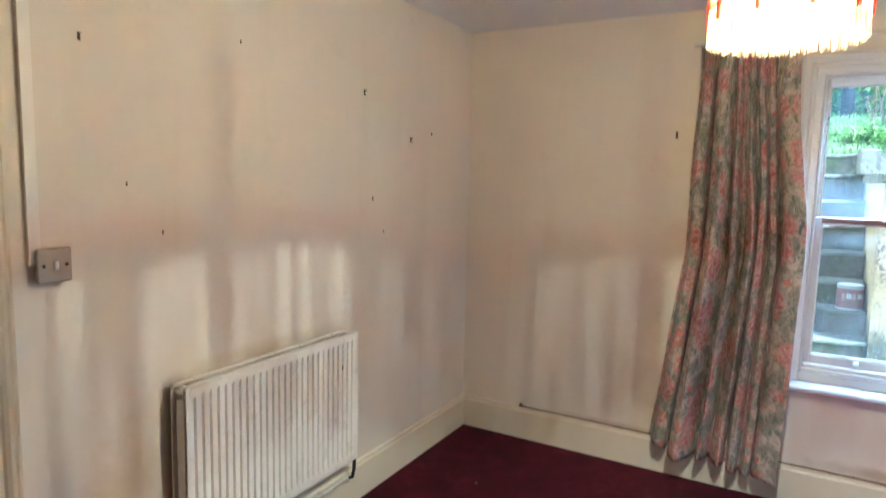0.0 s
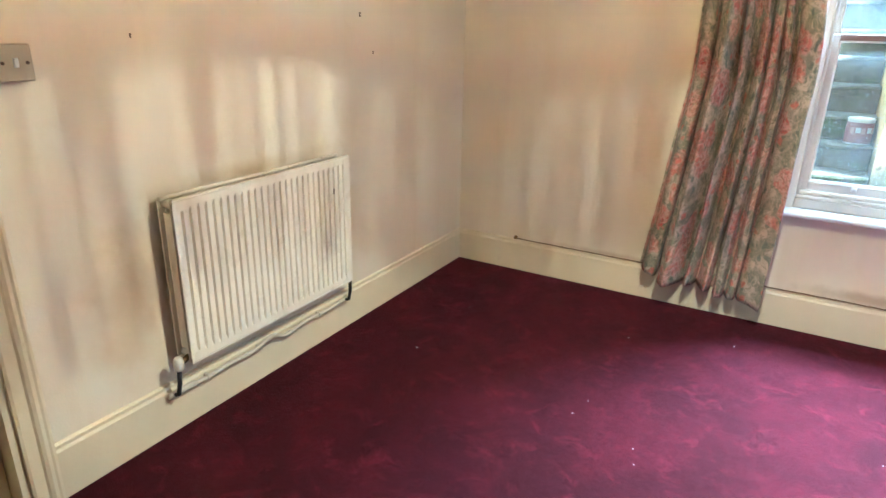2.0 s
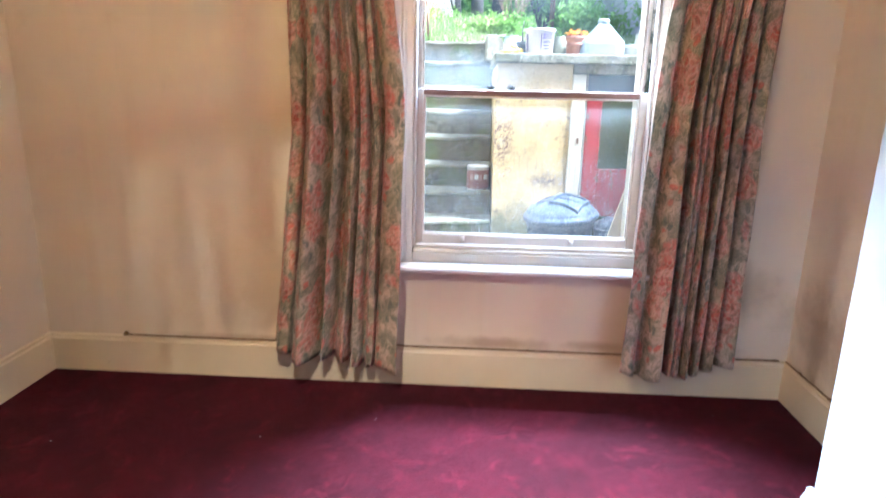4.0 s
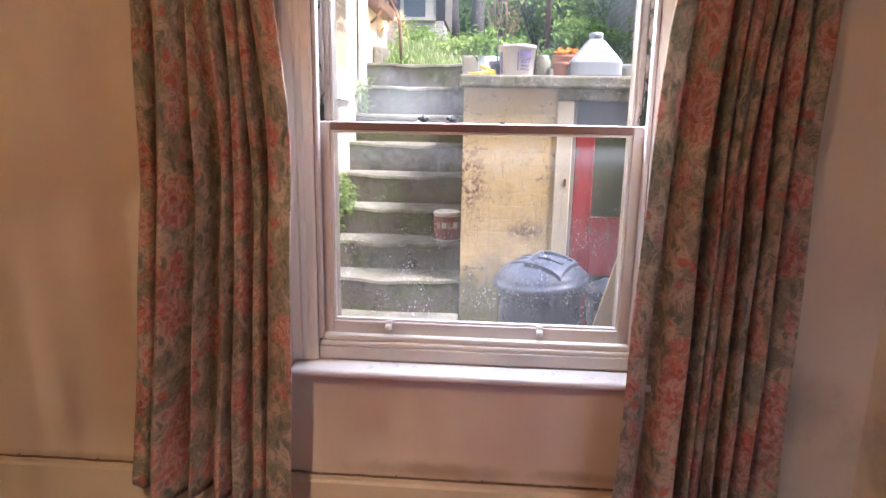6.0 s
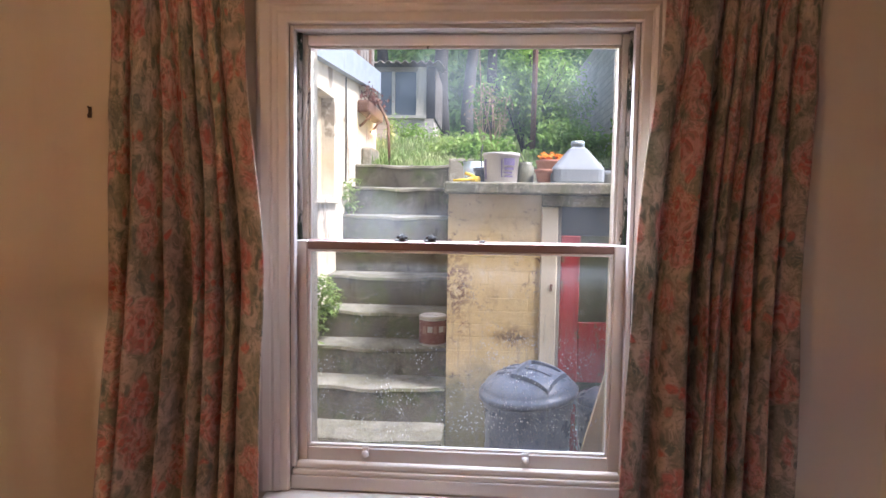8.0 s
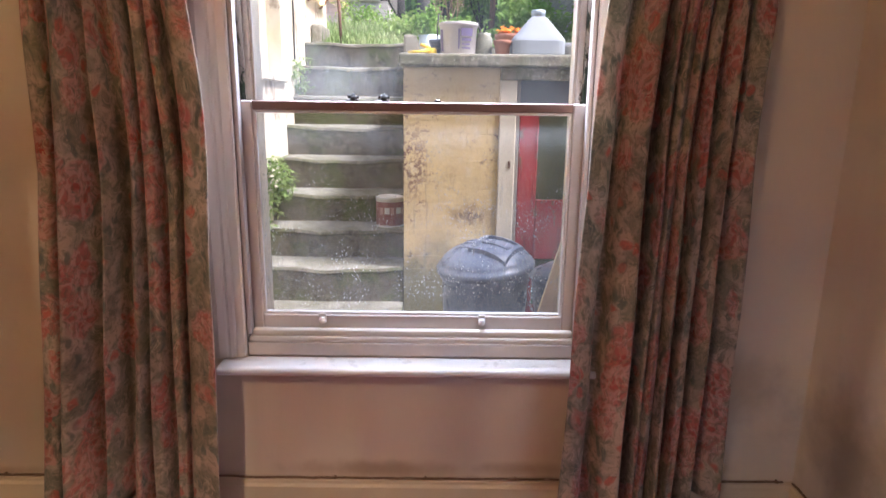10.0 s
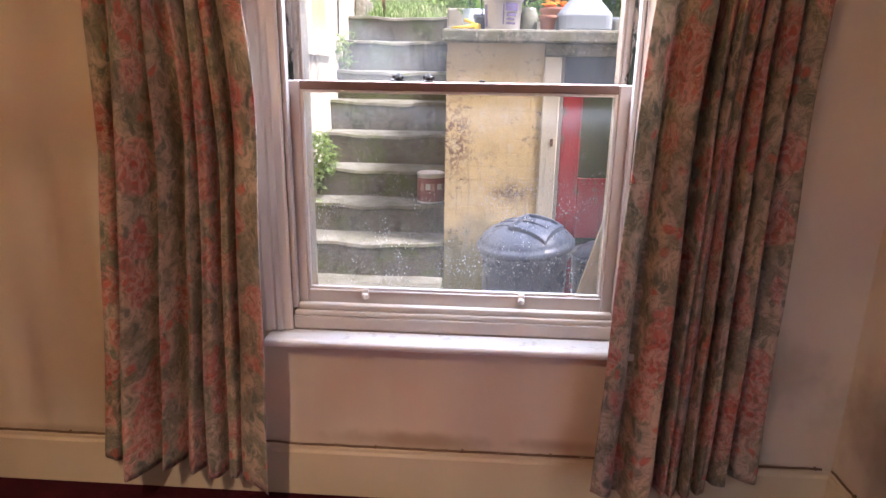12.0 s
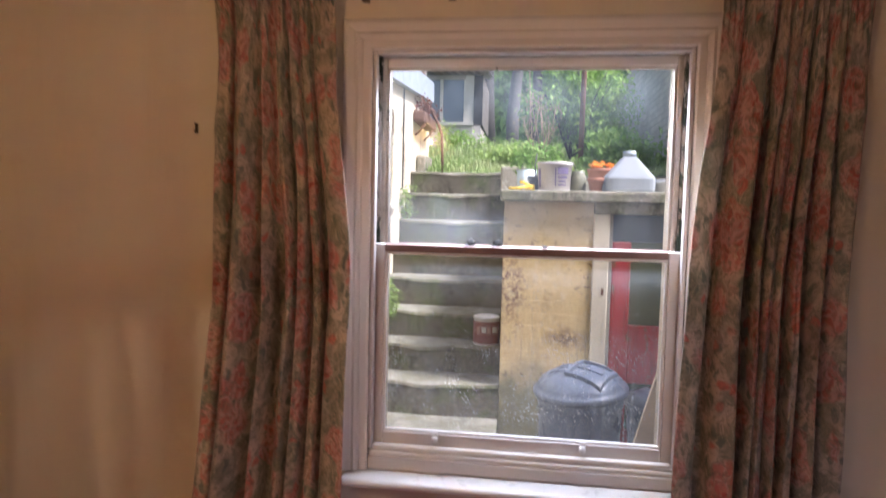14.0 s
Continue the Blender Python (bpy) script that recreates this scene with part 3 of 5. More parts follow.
def curtain(label, top, mid, bottom, z_top, widths, base, open_end, seed, hem, deep):
    """Gathered cloth: top, mid and bottom are its left and right ends at three heights; widths are those of its folds."""
    rng = random.Random(seed)
    per, rows_n = 22, 70
    total = sum(widths)
    depth = [0.45 + 0.5 * w + rng.uniform(-0.15, 0.2) for w in widths]
    slant = [rng.uniform(-0.3, 0.3) for _ in widths]
    slit = [rng.choice((0.25, 0.45, 1.0, 1.25)) for _ in range(len(widths) + 1)]
    starts = [sum(widths[:k]) / total for k in range(len(widths) + 1)]
    bm = bmesh.new()
    uvl = bm.loops.layers.uv.new("UVMap")
    grid, us_, arc = [], [], 0.0
    for k in range(len(widths)):
        for c in range(per + (k == len(widths) - 1)):
            us_.append((k, c / per))
    for r in range(rows_n + 1):
        t = r / rows_n
        row = []
        for k, f in us_:
            drift = 0.35 * math.sin(t * 2.6 + k * 1.9 + seed) * t * (1 - t)
            s = starts[k] + (starts[k + 1] - starts[k]) * f
            s += drift / total * math.sin(math.pi * s)
            kk = min(1.0, t / 0.5) if t < 0.5 else (t - 0.5) / 0.5
            if t < 0.5:
                kk = kk * kk * (3 - 2 * kk)
                xl, xr = top[0] + (mid[0] - top[0]) * kk, top[1] + (mid[1] - top[1]) * kk
            else:
                xl, xr = mid[0] + (bottom[0] - mid[0]) * kk, mid[1] + (bottom[1] - mid[1]) * kk
            g = f / 2 if k == open_end == len(widths) - 1 else (1 + f) / 2 if k == open_end == 0 else f
            gl, gr = 0.1 * slit[k] * deep, 0.1 * slit[k + 1] * deep
            w = math.sin(math.pi * min(1.0, max(0.0, (g - gl) / (1 - gl - gr)))) ** 0.42
            w *= 1 + 0.1 * math.sin(3 * math.pi * g + k * 1.3) * math.sin(math.pi * g)
            amp = (0.036 + 0.068 * min(1, t * 2.0) + 0.024 * t) * depth[k] * deep
            gather = max(0.0, 1 - t / 0.085)
            pinch = math.sin(s * total * 4.6 * 2 * math.pi + seed)
            # each crest leans over the valley beside it
            lap = w * (xr - xl) * widths[k] / total * slant[k] * min(1, 0.3 + t) * (0.7 if k == open_end else 1)
            x = xl + (xr - xl) * s + lap
            near = base * (1 - 0.7 * max(0.0, s - 0.25)) if open_end == 0 else base
            amp *= 1 - 0.85 * max(0.0, s - 0.35) if open_end == 0 else 1
            cleft = min(1.0, slit[k] if g < 0.5 else slit[k + 1])
            back = (near - 0.014) * cleft * min(1, 3 * t) if s > 0.3 or open_end else 0.0
            y = -near + back * (1 - w) - amp * w - (0.009 * pinch + 0.008) * gather
            y -= 0.010 * math.sin(t * 4.2 + s * 5 + seed) * t
            y -= 0.009 * math.exp(-((t - 0.17 - 0.06 * math.sin(s * 11 + seed)) / 0.05) ** 2) * math.sin(s * 21 + t * 36)
            x += 0.004 * math.sin(t * 17 + k * 2.3) * (1 - 0.5 * t)
            edge = hem(s) + 0.012 * math.sin(s * 15 + seed) + 0.004 * w
            z = z_top + (edge - z_top) * t + 0.01 * gather * pinch
            row.append(bm.verts.new((x, y, z)))
        grid.append(row)
    # cloth length along a middle row, for the print
    mid_row = grid[rows_n // 2]
    run = [0.0]
    for a, b in zip(mid_row, mid_row[1:]):
        run.append(run[-1] + (a.co - b.co).length)
    for r in range(rows_n):
        for c in range(len(us_) - 1):
            f = bm.faces.new((grid[r][c], grid[r + 1][c], grid[r + 1][c + 1], grid[r][c + 1]))
            f.smooth = True
            for loop, (i, j) in zip(f.loops, ((r, c), (r + 1, c), (r + 1, c + 1), (r, c + 1))):
                loop[uvl].uv = (run[j] * 1.25 + seed * 1.37, -i / rows_n * 2.15 + seed * 0.71)
    root = thing("curtain", ((bottom[0] + bottom[1]) / 2, -0.08, 0.15), label, "curtain", "pair of window curtains")
    ob = part("cloth", bm, CURTAIN, root, normals=False)
    so = ob.modifiers.new("thickness", "SOLIDIFY")
    so.thickness = 0.0025
    return root


curtain("floral coral and grey-green curtain hanging in deep folds", (1.335, 1.785), (1.315, 1.888), (1.19, 1.865), 2.3, (1.1, 1.35, 0.55, 0.75, 0.62, 0.55, 1.45), 0.05, 6, 1, lambda s: 0.19 - 0.06 * s, 1.0)
curtain("gathered floral coral and grey-green curtain by the window", (3.005, 3.475), (2.925, 3.45), (2.89, 3.465), 2.3, (1.1, 1.3, 0.55, 0.5, 0.5, 0.6, 0.7, 1.1), 0.085, 0, 2, lambda s: 0.17 - 0.04 * math.sin(s * 3.1) + 0.02 * s, 0.6)
rail = thing("curtain_rail", (2.4, -0.05, 2.31), "thin white plastic curtain track above the window", "curtain rail")
part("track", box(1.3, 3.5, -0.062, -0.046, 2.305, 2.325, 0.003), PLASTIC, rail)
for x in (1.36, 1.86, 2.16, 2.66, 3.0, 3.44):
    part("bracket", box(x - 0.012, x + 0.012, -0.046, -0.001, 2.3, 2.33, 0.002), BRASS, rail, "brown metal bracket")

# ---- things in the room ----
# radiator: two panels on the west wall
RY0, RY1, RZ0, RZ1 = -2.215, -1.285, 0.298, 0.905
rad = thing("radiator", (0.07, (RY0 + RY1) / 2, RZ0), "white enamelled double panel radiator with vertical flutes", "radiator")


def panel(x, face):
    """A pressed steel panel: vertical flutes between plain borders."""
    prof, n = [(RY0, 0.0), (RY0 + 0.025, 0.0)], 27
    step = (RY1 - RY0 - 0.05) / n
    for k in range(n):
        y = RY0 + 0.025 + k * step
        prof += [(y + step * 0.1, 0.0), (y + step * 0.2, -0.012), (y + step * 0.36, -0.012), (y + step * 0.46, 0.0)]
    prof += [(RY1 - 0.025, 0.0), (RY1, 0.0)]
    bm = bmesh.new()
    levels = [(RZ0, 0.0, 0), (RZ0 + 0.03, 0.0, 0), (RZ0 + 0.05, 0.0, 1), (RZ1 - 0.05, 0.0, 1), (RZ1 - 0.03, 0.0, 0), (RZ1, 0.0, 0)]
    rows_v = [[bm.verts.new((x + face * 0.008 + face * d * on, y, z)) for y, d in prof] for z, _, on in levels]
    for a, b in zip(rows_v, rows_v[1:]):
        for i in range(len(prof) - 1):
            bm.faces.new((a[i], a[i + 1], b[i + 1], b[i]))
    bm_box(bm, x - 0.008, x - 0.0055, RY0, RY1, RZ0, RZ1, 0.003)
    for z in (RZ0, RZ1):
        bm_tube(bm, ((x, RY0 + 0.004, z + (0.006 if z == RZ0 else -0.006)), (x, RY1 - 0.004, z + (0.006 if z == RZ0 else -0.006))), 0.0085, 8)
    return bm


part("front_panel", panel(0.105, 1), RAD_PAINT, rad)
part("back_panel", panel(0.042, -1), RAD_PAINT, rad)
for y in (RY0 + 0.03, RY1 - 0.03):
    for z in (RZ0 + 0.025, RZ1 - 0.025):
        part("connector", tube(((0.035, y, z), (0.115, y, z)), 0.017, 12), RAD_PAINT, rad)
for y in (RY0 + 0.012, RY1 - 0.012):
    part("end_strip", box(0.05, 0.094, y - 0.004, y + 0.004, RZ0 + 0.05, RZ1 - 0.05, 0.002), RAD_PAINT, rad)
for y in (RY0 + 0.15, RY1 - 0.15):
    part("wall_bracket", box(0.001, 0.032, y - 0.02, y + 0.02, RZ0 + 0.1, RZ1 - 0.1), RAD_PAINT, rad)
bm = lathe((0.075, RY0 - 0.03, RZ0 - 0.01), [(0, -0.01), (0.016, -0.01), (0.019, 0.0), (0.019, 0.022), (0.016, 0.034), (0.012, 0.04), (0, 0.042)], 14)
part("valve", bm, PLASTIC, rad, "white valve cap")
part("valve_body", tube(((0.075, RY0 - 0.03, RZ0 + 0.0), (0.075, RY0 + 0.03, RZ0 + 0.02)), 0.011, 10), BRASS, rad)
part("tail_pipe", tube(((0.075, RY0 - 0.03, RZ0 - 0.01), (0.07, RY0 - 0.032, 0.22), (0.06, RY0 - 0.035, 0.175), (0.036, RY0 - 0.035, 0.165)), 0.0085, 8), BLACK_METAL_AND_SHADE, rad, "blackened pipe")
bm = lathe((0.075, RY1 + 0.028, RZ0 + 0.04), [(0, -0.02), (0.011, -0.02), (0.013, 0.0), (0.013, 0.05), (0.01, 0.06), (0.014, 0.065), (0.014, 0.09), (0, 0.094)], 14)
part("valve", bm, PLASTIC, rad, "yellowed lockshield valve")
part("tail_pipe", tube(((0.075, RY1 + 0.028, RZ0 + 0.03), (0.072, RY1 + 0.028, 0.22), (0.06, RY1 + 0.03, 0.175), (0.036, RY1 + 0.03, 0.165)), 0.0085, 8), BLACK_METAL_AND_SHADE, rad, "blackened pipe")
part("chip", tube(((0.1145, RY1 - 0.115, 0.775), (0.1135, RY1 - 0.115, 0.752)), 0.0025, 6), NAIL, rad, "small dark chip in the enamel")

# grey pipe along the skirting below the radiator
pts = []
for k in range(41):
    y = RY0 - 0.06 + k / 40 * (RY1 - RY0 + 0.11)
    dip = math.exp(-((y + 1.78) / 0.05) ** 2) * 0.035 - math.exp(-((y + 1.68) / 0.04) ** 2) * 0.008
    pts.append((0.036 + 0.6 * abs(dip), y, 0.165 + dip + 0.003 * math.sin(k * 0.7)))
pipe = thing("heating_pipe", (0.02, -1.75, 0.205), "grey painted pipe bent along the skirting board", "pipe")
part("pipe", tube(pts, 0.0095, 8), GREY_PIPE, pipe)
for y in (-2.1, -1.83, -1.45):
    part("clip", box(0.0185, 0.048, y - 0.008, y + 0.008, 0.154, 0.177, 0.003), GREY_PIPE, pipe)
part("lagging", tube(((0.034, -2.27, 0.166), (0.034, -2.2, 0.167), (0.034, -2.16, 0.166)), 0.0125, 8), GREY_PIPE, pipe, "grey rag round the pipe")

# light switch and trunking
sw = thing("light_switch", (0.015, -2.565, 1.29), "aged cream light switch on a surface box", "light switch")
part("back_box", box(0.0005, 0.024, -2.605, -2.525, 1.302, 1.392, 0.004, 2), AGED, sw)
part("plate", box(0.0245, 0.034, -2.611, -2.519, 1.299, 1.395, 0.006, 3), AGED, sw)
part("rocker", bm_box(bmesh.new(), 0.0343, 0.041, -2.57, -2.558, 1.335, 1.36, 0.002), SILL_PAINT, sw, "white rocker")
for y in (-2.596, -2.534):
    part("screw", tube(((0.033, y, 1.347), (0.0355, y, 1.347)), 0.005, 8), NAIL, sw)
trunk = thing("cable_trunking", (0.01, -2.617, 1.34), "white plastic cable trunking up to the ceiling", "trunking")
part("channel", box(0.0005, 0.011, -2.621, -2.593, 1.349, H - 0.002), RAD_PAINT, trunk)
part("snap_lid", box(0.0112, 0.016, -2.6225, -2.5915, 1.349, H - 0.002, 0.002, 2), RAD_PAINT, trunk, "snap-on plastic lid")

# picture hooks and nails
for y, z, s in ((-2.454, 1.99, 0.85), (-1.859, 2.09, 0.5), (-1.108, 2.005, 1), (-0.696, 1.808, 1), (-1.036, 1.503, 0.7), (-0.938, 1.335, 0.5), (-2.324, 1.573, 0.5), (-2.202, 1.414, 0.5), (-0.483, 1.854, 0.6)):
    bm = tube(((0.0, y, z + 0.004 * s), (0.012 * s, y, z + 0.008 * s)), 0.0028 * s, 6)
    bm_box(bm, 0.0005, 0.003, y - 0.004 * s, y + 0.004 * s, z - 0.014 * s, z + 0.012 * s)
    bm_tube(bm, ((0.002, y, z - 0.012 * s), (0.008 * s, y, z - 0.015 * s), (0.01 * s, y, z - 0.008 * s)), 0.002 * s, 5)
    solo("picture_hook", bm, NAIL, "small rusty picture hook in the cream wall", "hook", "picture hooks")
bm = box(1.228, 1.238, -0.004, -0.0005, 1.85, 1.885)
bm_tube(bm, ((1.233, 0.0, 1.878), (1.233, -0.014, 1.884)), 0.003, 6)
bm_tube(bm, ((1.233, -0.003, 1.855), (1.233, -0.012, 1.85), (1.233, -0.014, 1.86)), 0.0025, 6)
solo("picture_hook", bm, NAIL, "small rusty picture hook beside the curtain", "hook", "picture hooks")

# old cable clipped along the top of the skirting
cable = thing("telephone_cable", (2.0, -0.01, 0.2), "thin painted cable clipped along the skirting top", "cable")
rng = random.Random(5)
pts = [(0.40 + k * 0.03, -0.0105 - 0.002 * rng.random(), 0.2055 + 0.002 * rng.random() + (0.004 if 40 < k < 48 else 0)) for k in range(111)]
part("cable", tube(pts, 0.0042, 6), WIRE, cable)
pts = [(W - 0.0105, -0.02 - k * 0.03, 0.2055 + 0.003 * rng.random()) for k in range(22)]
part("cable", tube(pts, 0.0042, 6), WIRE, cable)
for x in (0.41, 0.72, 1.03, 2.16, 2.47, 2.78, 3.1, 3.42, 3.68):
    part("clip", box(x - 0.004, x + 0.004, -0.016, -0.002, 0.2015, 0.212, 0.002), NAIL if x < 0.5 else WIRE, cable)
for y in (-0.15, -0.4):
    part("clip", box(W - 0.016, W - 0.002, y - 0.004, y + 0.004, 0.2015, 0.212, 0.002), WIRE, cable)
solo("cable_joint", lathe((0.415, -0.012, 0.2045), [(0, 0), (0.012, 0), (0.012, 0.012), (0.006, 0.02), (0, 0.021)], 10), BRASS, "small brown cable joint on the skirting", "cable joint")

# bits of fluff and grit on the carpet
bm = bmesh.new()
for _ in range(26):
    x, y = rng.uniform(0.4, 3.4), rng.uniform(-2.4, -0.2)
    a, r = rng.uniform(0, 3.14), rng.uniform(0.003, 0.01)
    bm_tube(bm, ((x, y, 0.001), (x + r * math.cos(a), y + r * math.sin(a), 0.002)), 0.001, 4)
tagged(part("carpet_fluff", bm, SILL_PAINT), "scattered pale bits of fluff on the carpet", "fluff", kind="stuff")


# ---- pendant lamp ----
def cloth_material(name, colour, through_amount, sheer=0.0):
    s = Mat(name)
    weave = s.noise(500, 2)
    col = s.mix(s.math("MULTIPLY", weave, 0.2), colour, tuple(c * 0.8 for c in colour))
    s.set(Base_Color=col, Roughness=0.8).bump(weave, 0.2, 0.001)
    t = s.nt.nodes.new("ShaderNodeBsdfTranslucent")
    s.put(t.inputs[0], col)
    m = s.nt.nodes.new("ShaderNodeMixShader")
    m.inputs[0].default_value = through_amount
    s.nt.links.new(s.b.outputs[0], m.inputs[1]), s.nt.links.new(t.outputs[0], m.inputs[2])
    if sheer:
        gap = s.nt.nodes.new("ShaderNodeBsdfTransparent")
        gap.inputs[0].default_value = (*colour, 1)
        w = s.nt.nodes.new("ShaderNodeMixShader")
        w.inputs[0].default_value = sheer
        s.nt.links.new(m.outputs[0], w.inputs[1]), s.nt.links.new(gap.outputs[0], w.inputs[2])
        m = w
    s.nt.links.new(m.outputs[0], s.nt.nodes["Material Output"].inputs[0])
    return s.m


SHADE = cloth_material("cream_lampshade_cloth", (0.7, 0.59, 0.41), 0.5, 0.29)
FRINGE = cloth_material("cream_fringe", (0.74, 0.6, 0.42), 0.4, 0.54)
CORAL = cloth_material("coral_braid", (0.78, 0.2, 0.06), 0.4, 0.62)
BINDING = cloth_material("tan_seam_binding", (0.3, 0.17, 0.08), 0.2, 0.25)
bulb_mat = Mat("glowing_bulb")
bulb_mat.set(Base_Color=(1, 0.9, 0.75), Emission_Color=(1.0, 0.75, 0.48), Emission_Strength=12.0)

lx, ly = LAMP
lamp = thing("pendant_lamp", (lx, ly, 1.925), "lit cream fabric dome lampshade with coral tassels and fringe", "lamp")
GORES = 10
prof = [(0.148, 2.0), (0.149, 2.03), (0.148, 2.06), (0.144, 2.085), (0.135, 2.11), (0.12, 2.135), (0.1, 2.158), (0.077, 2.177), (0.055, 2.19), (0.042, 2.197)]
bm = bmesh.new()
rings = []
for r, z in prof:
    ring = []
    for i in range(GORES * 8):
        a = 2 * math.pi * i / (GORES * 8)
        rr = r * (1 - 0.035 * abs(math.sin(a * GORES / 2 + math.pi / 2)) ** 6)
        ring.append(bm.verts.new((lx + rr * math.cos(a), ly + rr * math.sin(a), z)))
    rings.append(ring)
for a, b in zip(rings, rings[1:]):
    for i in range(len(a)):
        bm.faces.new((a[i], a[(i + 1) % len(a)], b[(i + 1) % len(a)], b[i])).smooth = True
shade = part("shade", bm, SHADE, lamp)
for g in range(GORES):
    a = 2 * math.pi * g / GORES
    rib = [(lx + (r * 0.968 + 0.001) * math.cos(a), ly + (r * 0.968 + 0.001) * math.sin(a), z) for r, z in prof]
    part("rib", tube(rib, 0.0012, 5), BINDING, shade)
    # scalloped edge between the tassels
    sc = [(lx + 0.1515 * math.cos(a + 2 * math.pi / GORES * k / 8), ly + 0.1515 * math.sin(a + 2 * math.pi / GORES * k / 8), 2.052 - 0.026 * math.sin(math.pi * k / 8)) for k in range(9)]
    part("scallop", tube(sc, 0.0014, 5), BINDING, shade)
    tx, ty = lx + 0.155 * math.cos(a), ly + 0.155 * math.sin(a)
    bm = lathe((tx, ty, 1.965), [(0, 0), (0.0045, 0.002), (0.005, 0.03), (0.0055, 0.065), (0.0035, 0.078), (0.0065, 0.086), (0.0055, 0.094), (0, 0.098)], 8)
    part("tassel", bm, CORAL, shade, "coral tassel")
part("braid", lathe((lx, ly, 2.008), [(0.1495, -0.006), (0.1535, -0.004), (0.1535, 0.004), (0.1495, 0.006)], 60), CORAL, shade, "coral braid band")
bm = bmesh.new()
for k in range(640):
    a = 2 * math.pi * k / 640 + rng.uniform(-0.02, 0.02)
    r, drop, w = 0.151 + rng.uniform(-0.003, 0.003), rng.uniform(0.068, 0.085), rng.uniform(0.0009, 0.0015)
    lean = rng.uniform(-0.02, 0.02)
    bm_tube(bm, ((lx + r * math.cos(a), ly + r * math.sin(a), 2.004), (lx + (r + 0.002) * math.cos(a + lean), ly + (r + 0.002) * math.sin(a + lean), 2.004 - drop)), w, 4, w * 0.8)
tagged(part("fringe", bm, FRINGE, shade, "long cream silk fringe"), kind="stuff")
part("bulb", lathe((lx, ly, 2.025), [(0, 0), (0.018, 0.004), (0.028, 0.02), (0.029, 0.035), (0.02, 0.058), (0.013, 0.075), (0.013, 0.09), (0, 0.09)], 16), bulb_mat.m, lamp, "glowing bulb").visible_shadow = False
part("bulb_holder", lathe((lx, ly, 2.108), [(0.0, 0), (0.02, 0), (0.02, 0.07), (0.012, 0.085), (0.006, 0.092), (0, 0.092)], 14), PLASTIC, lamp)
part("top_ring", lathe((lx, ly, 2.194), [(0.008, 0), (0.043, 0), (0.043, 0.006), (0.008, 0.006)], 20), BRASS, lamp)
part("flex", tube(((lx, ly, 2.2), (lx, ly, 2.47)), 0.0032, 8), PLASTIC, lamp, "white flex")
part("ceiling_rose", lathe((lx, ly, 2.462), [(0, 0), (0.02, 0), (0.042, 0.014), (0.046, 0.037), (0, 0.037)], 24), PLASTIC, lamp)

# ---- materials: outside ----


def limewash():
    s = Mat("flaking_white_limewash")
    col = s.mix(s.noise(2.2, 5), (0.56, 0.5, 0.38), (0.68, 0.63, 0.52))
    col = s.mix(s.ramp(s.noise(4.5, 9, 0.72, s.scaled(1, 1, 0.6)), 0.555, 0.62), col, (0.3, 0.25, 0.19))
    col = s.mix(s.math("MULTIPLY", s.ramp(s.noise(3, 6, 0.6), 0.5, 0.7), 0.45), col, (0.66, 0.55, 0.3))
    s.set(Base_Color=col, Roughness=0.9)
    return s.bump(s.math("ADD", s.noise(7, 6), s.math("MULTIPLY", s.noise(60, 3), 0.2)), 0.6, 0.02).m


def painted_brick():
    s = Mat("yellow_painted_brick")
    col = s.mix(s.noise(4, 5), (0.54, 0.39, 0.17), (0.62, 0.48, 0.26))
    col = s.mix(s.math("MULTIPLY", s.rnd(), 0.25), col, (0.52, 0.44, 0.3))
    chips = s.ramp(s.noise(34, 6, 0.7), 0.575, 0.62)
    near = s.blob((2.33, 1.45, 1.15), (0.17, 0.5, 0.3))
    col = s.mix(s.math("MULTIPLY", chips, s.ramp(s.noise(6, 3), 0.4, 0.6)), col, (0.24, 0.16, 0.1))
    col = s.mix(s.math("MULTIPLY", near, s.ramp(s.noise(48, 6, 0.75), 0.48, 0.53)), col, (0.16, 0.08, 0.06))
    col = s.mix(s.math("MULTIPLY", s.blob((2.68, 1.45, 0.86), (0.17, 0.5, 0.08)), s.ramp(s.noise(40, 5, 0.7), 0.4, 0.5)), col, (0.15, 0.1, 0.07))
    stain = s.ramp(s.noise(5.5, 9, 0.76, s.scaled(1, 1, 0.7, off=(2, 0, 5))), 0.52, 0.66)
    col = s.mix(s.math("MULTIPLY", stain, 0.45), col, (0.33, 0.24, 0.12))
    col = s.mix(s.math("MULTIPLY", s.ramp(s.noise(15, 7, 0.7, s.scaled(1, 1, 0.8, off=(8, 0, 1))), 0.56, 0.64), 0.5), col, (0.6, 0.51, 0.34))
    moss = s.ramp(s.math("ADD", s.axis(2), s.math("MULTIPLY", s.noise(7, 5), 0.5)), 1.05, 0.7)
    col = s.mix(s.math("MULTIPLY", moss, 0.85), col, (0.07, 0.08, 0.035))
    grey = s.ramp(s.math("ADD", s.axis(2), s.math("MULTIPLY", s.noise(5, 5), 0.5)), 1.55, 1.9)
    col = s.mix(s.math("MULTIPLY", grey, 0.6), col, (0.55, 0.5, 0.42))
    s.set(Base_Color=col, Roughness=0.8)
    return s.bump(s.math("ADD", s.noise(24, 6), s.math("MULTIPLY", chips, -0.8)), 0.5, 0.008).m


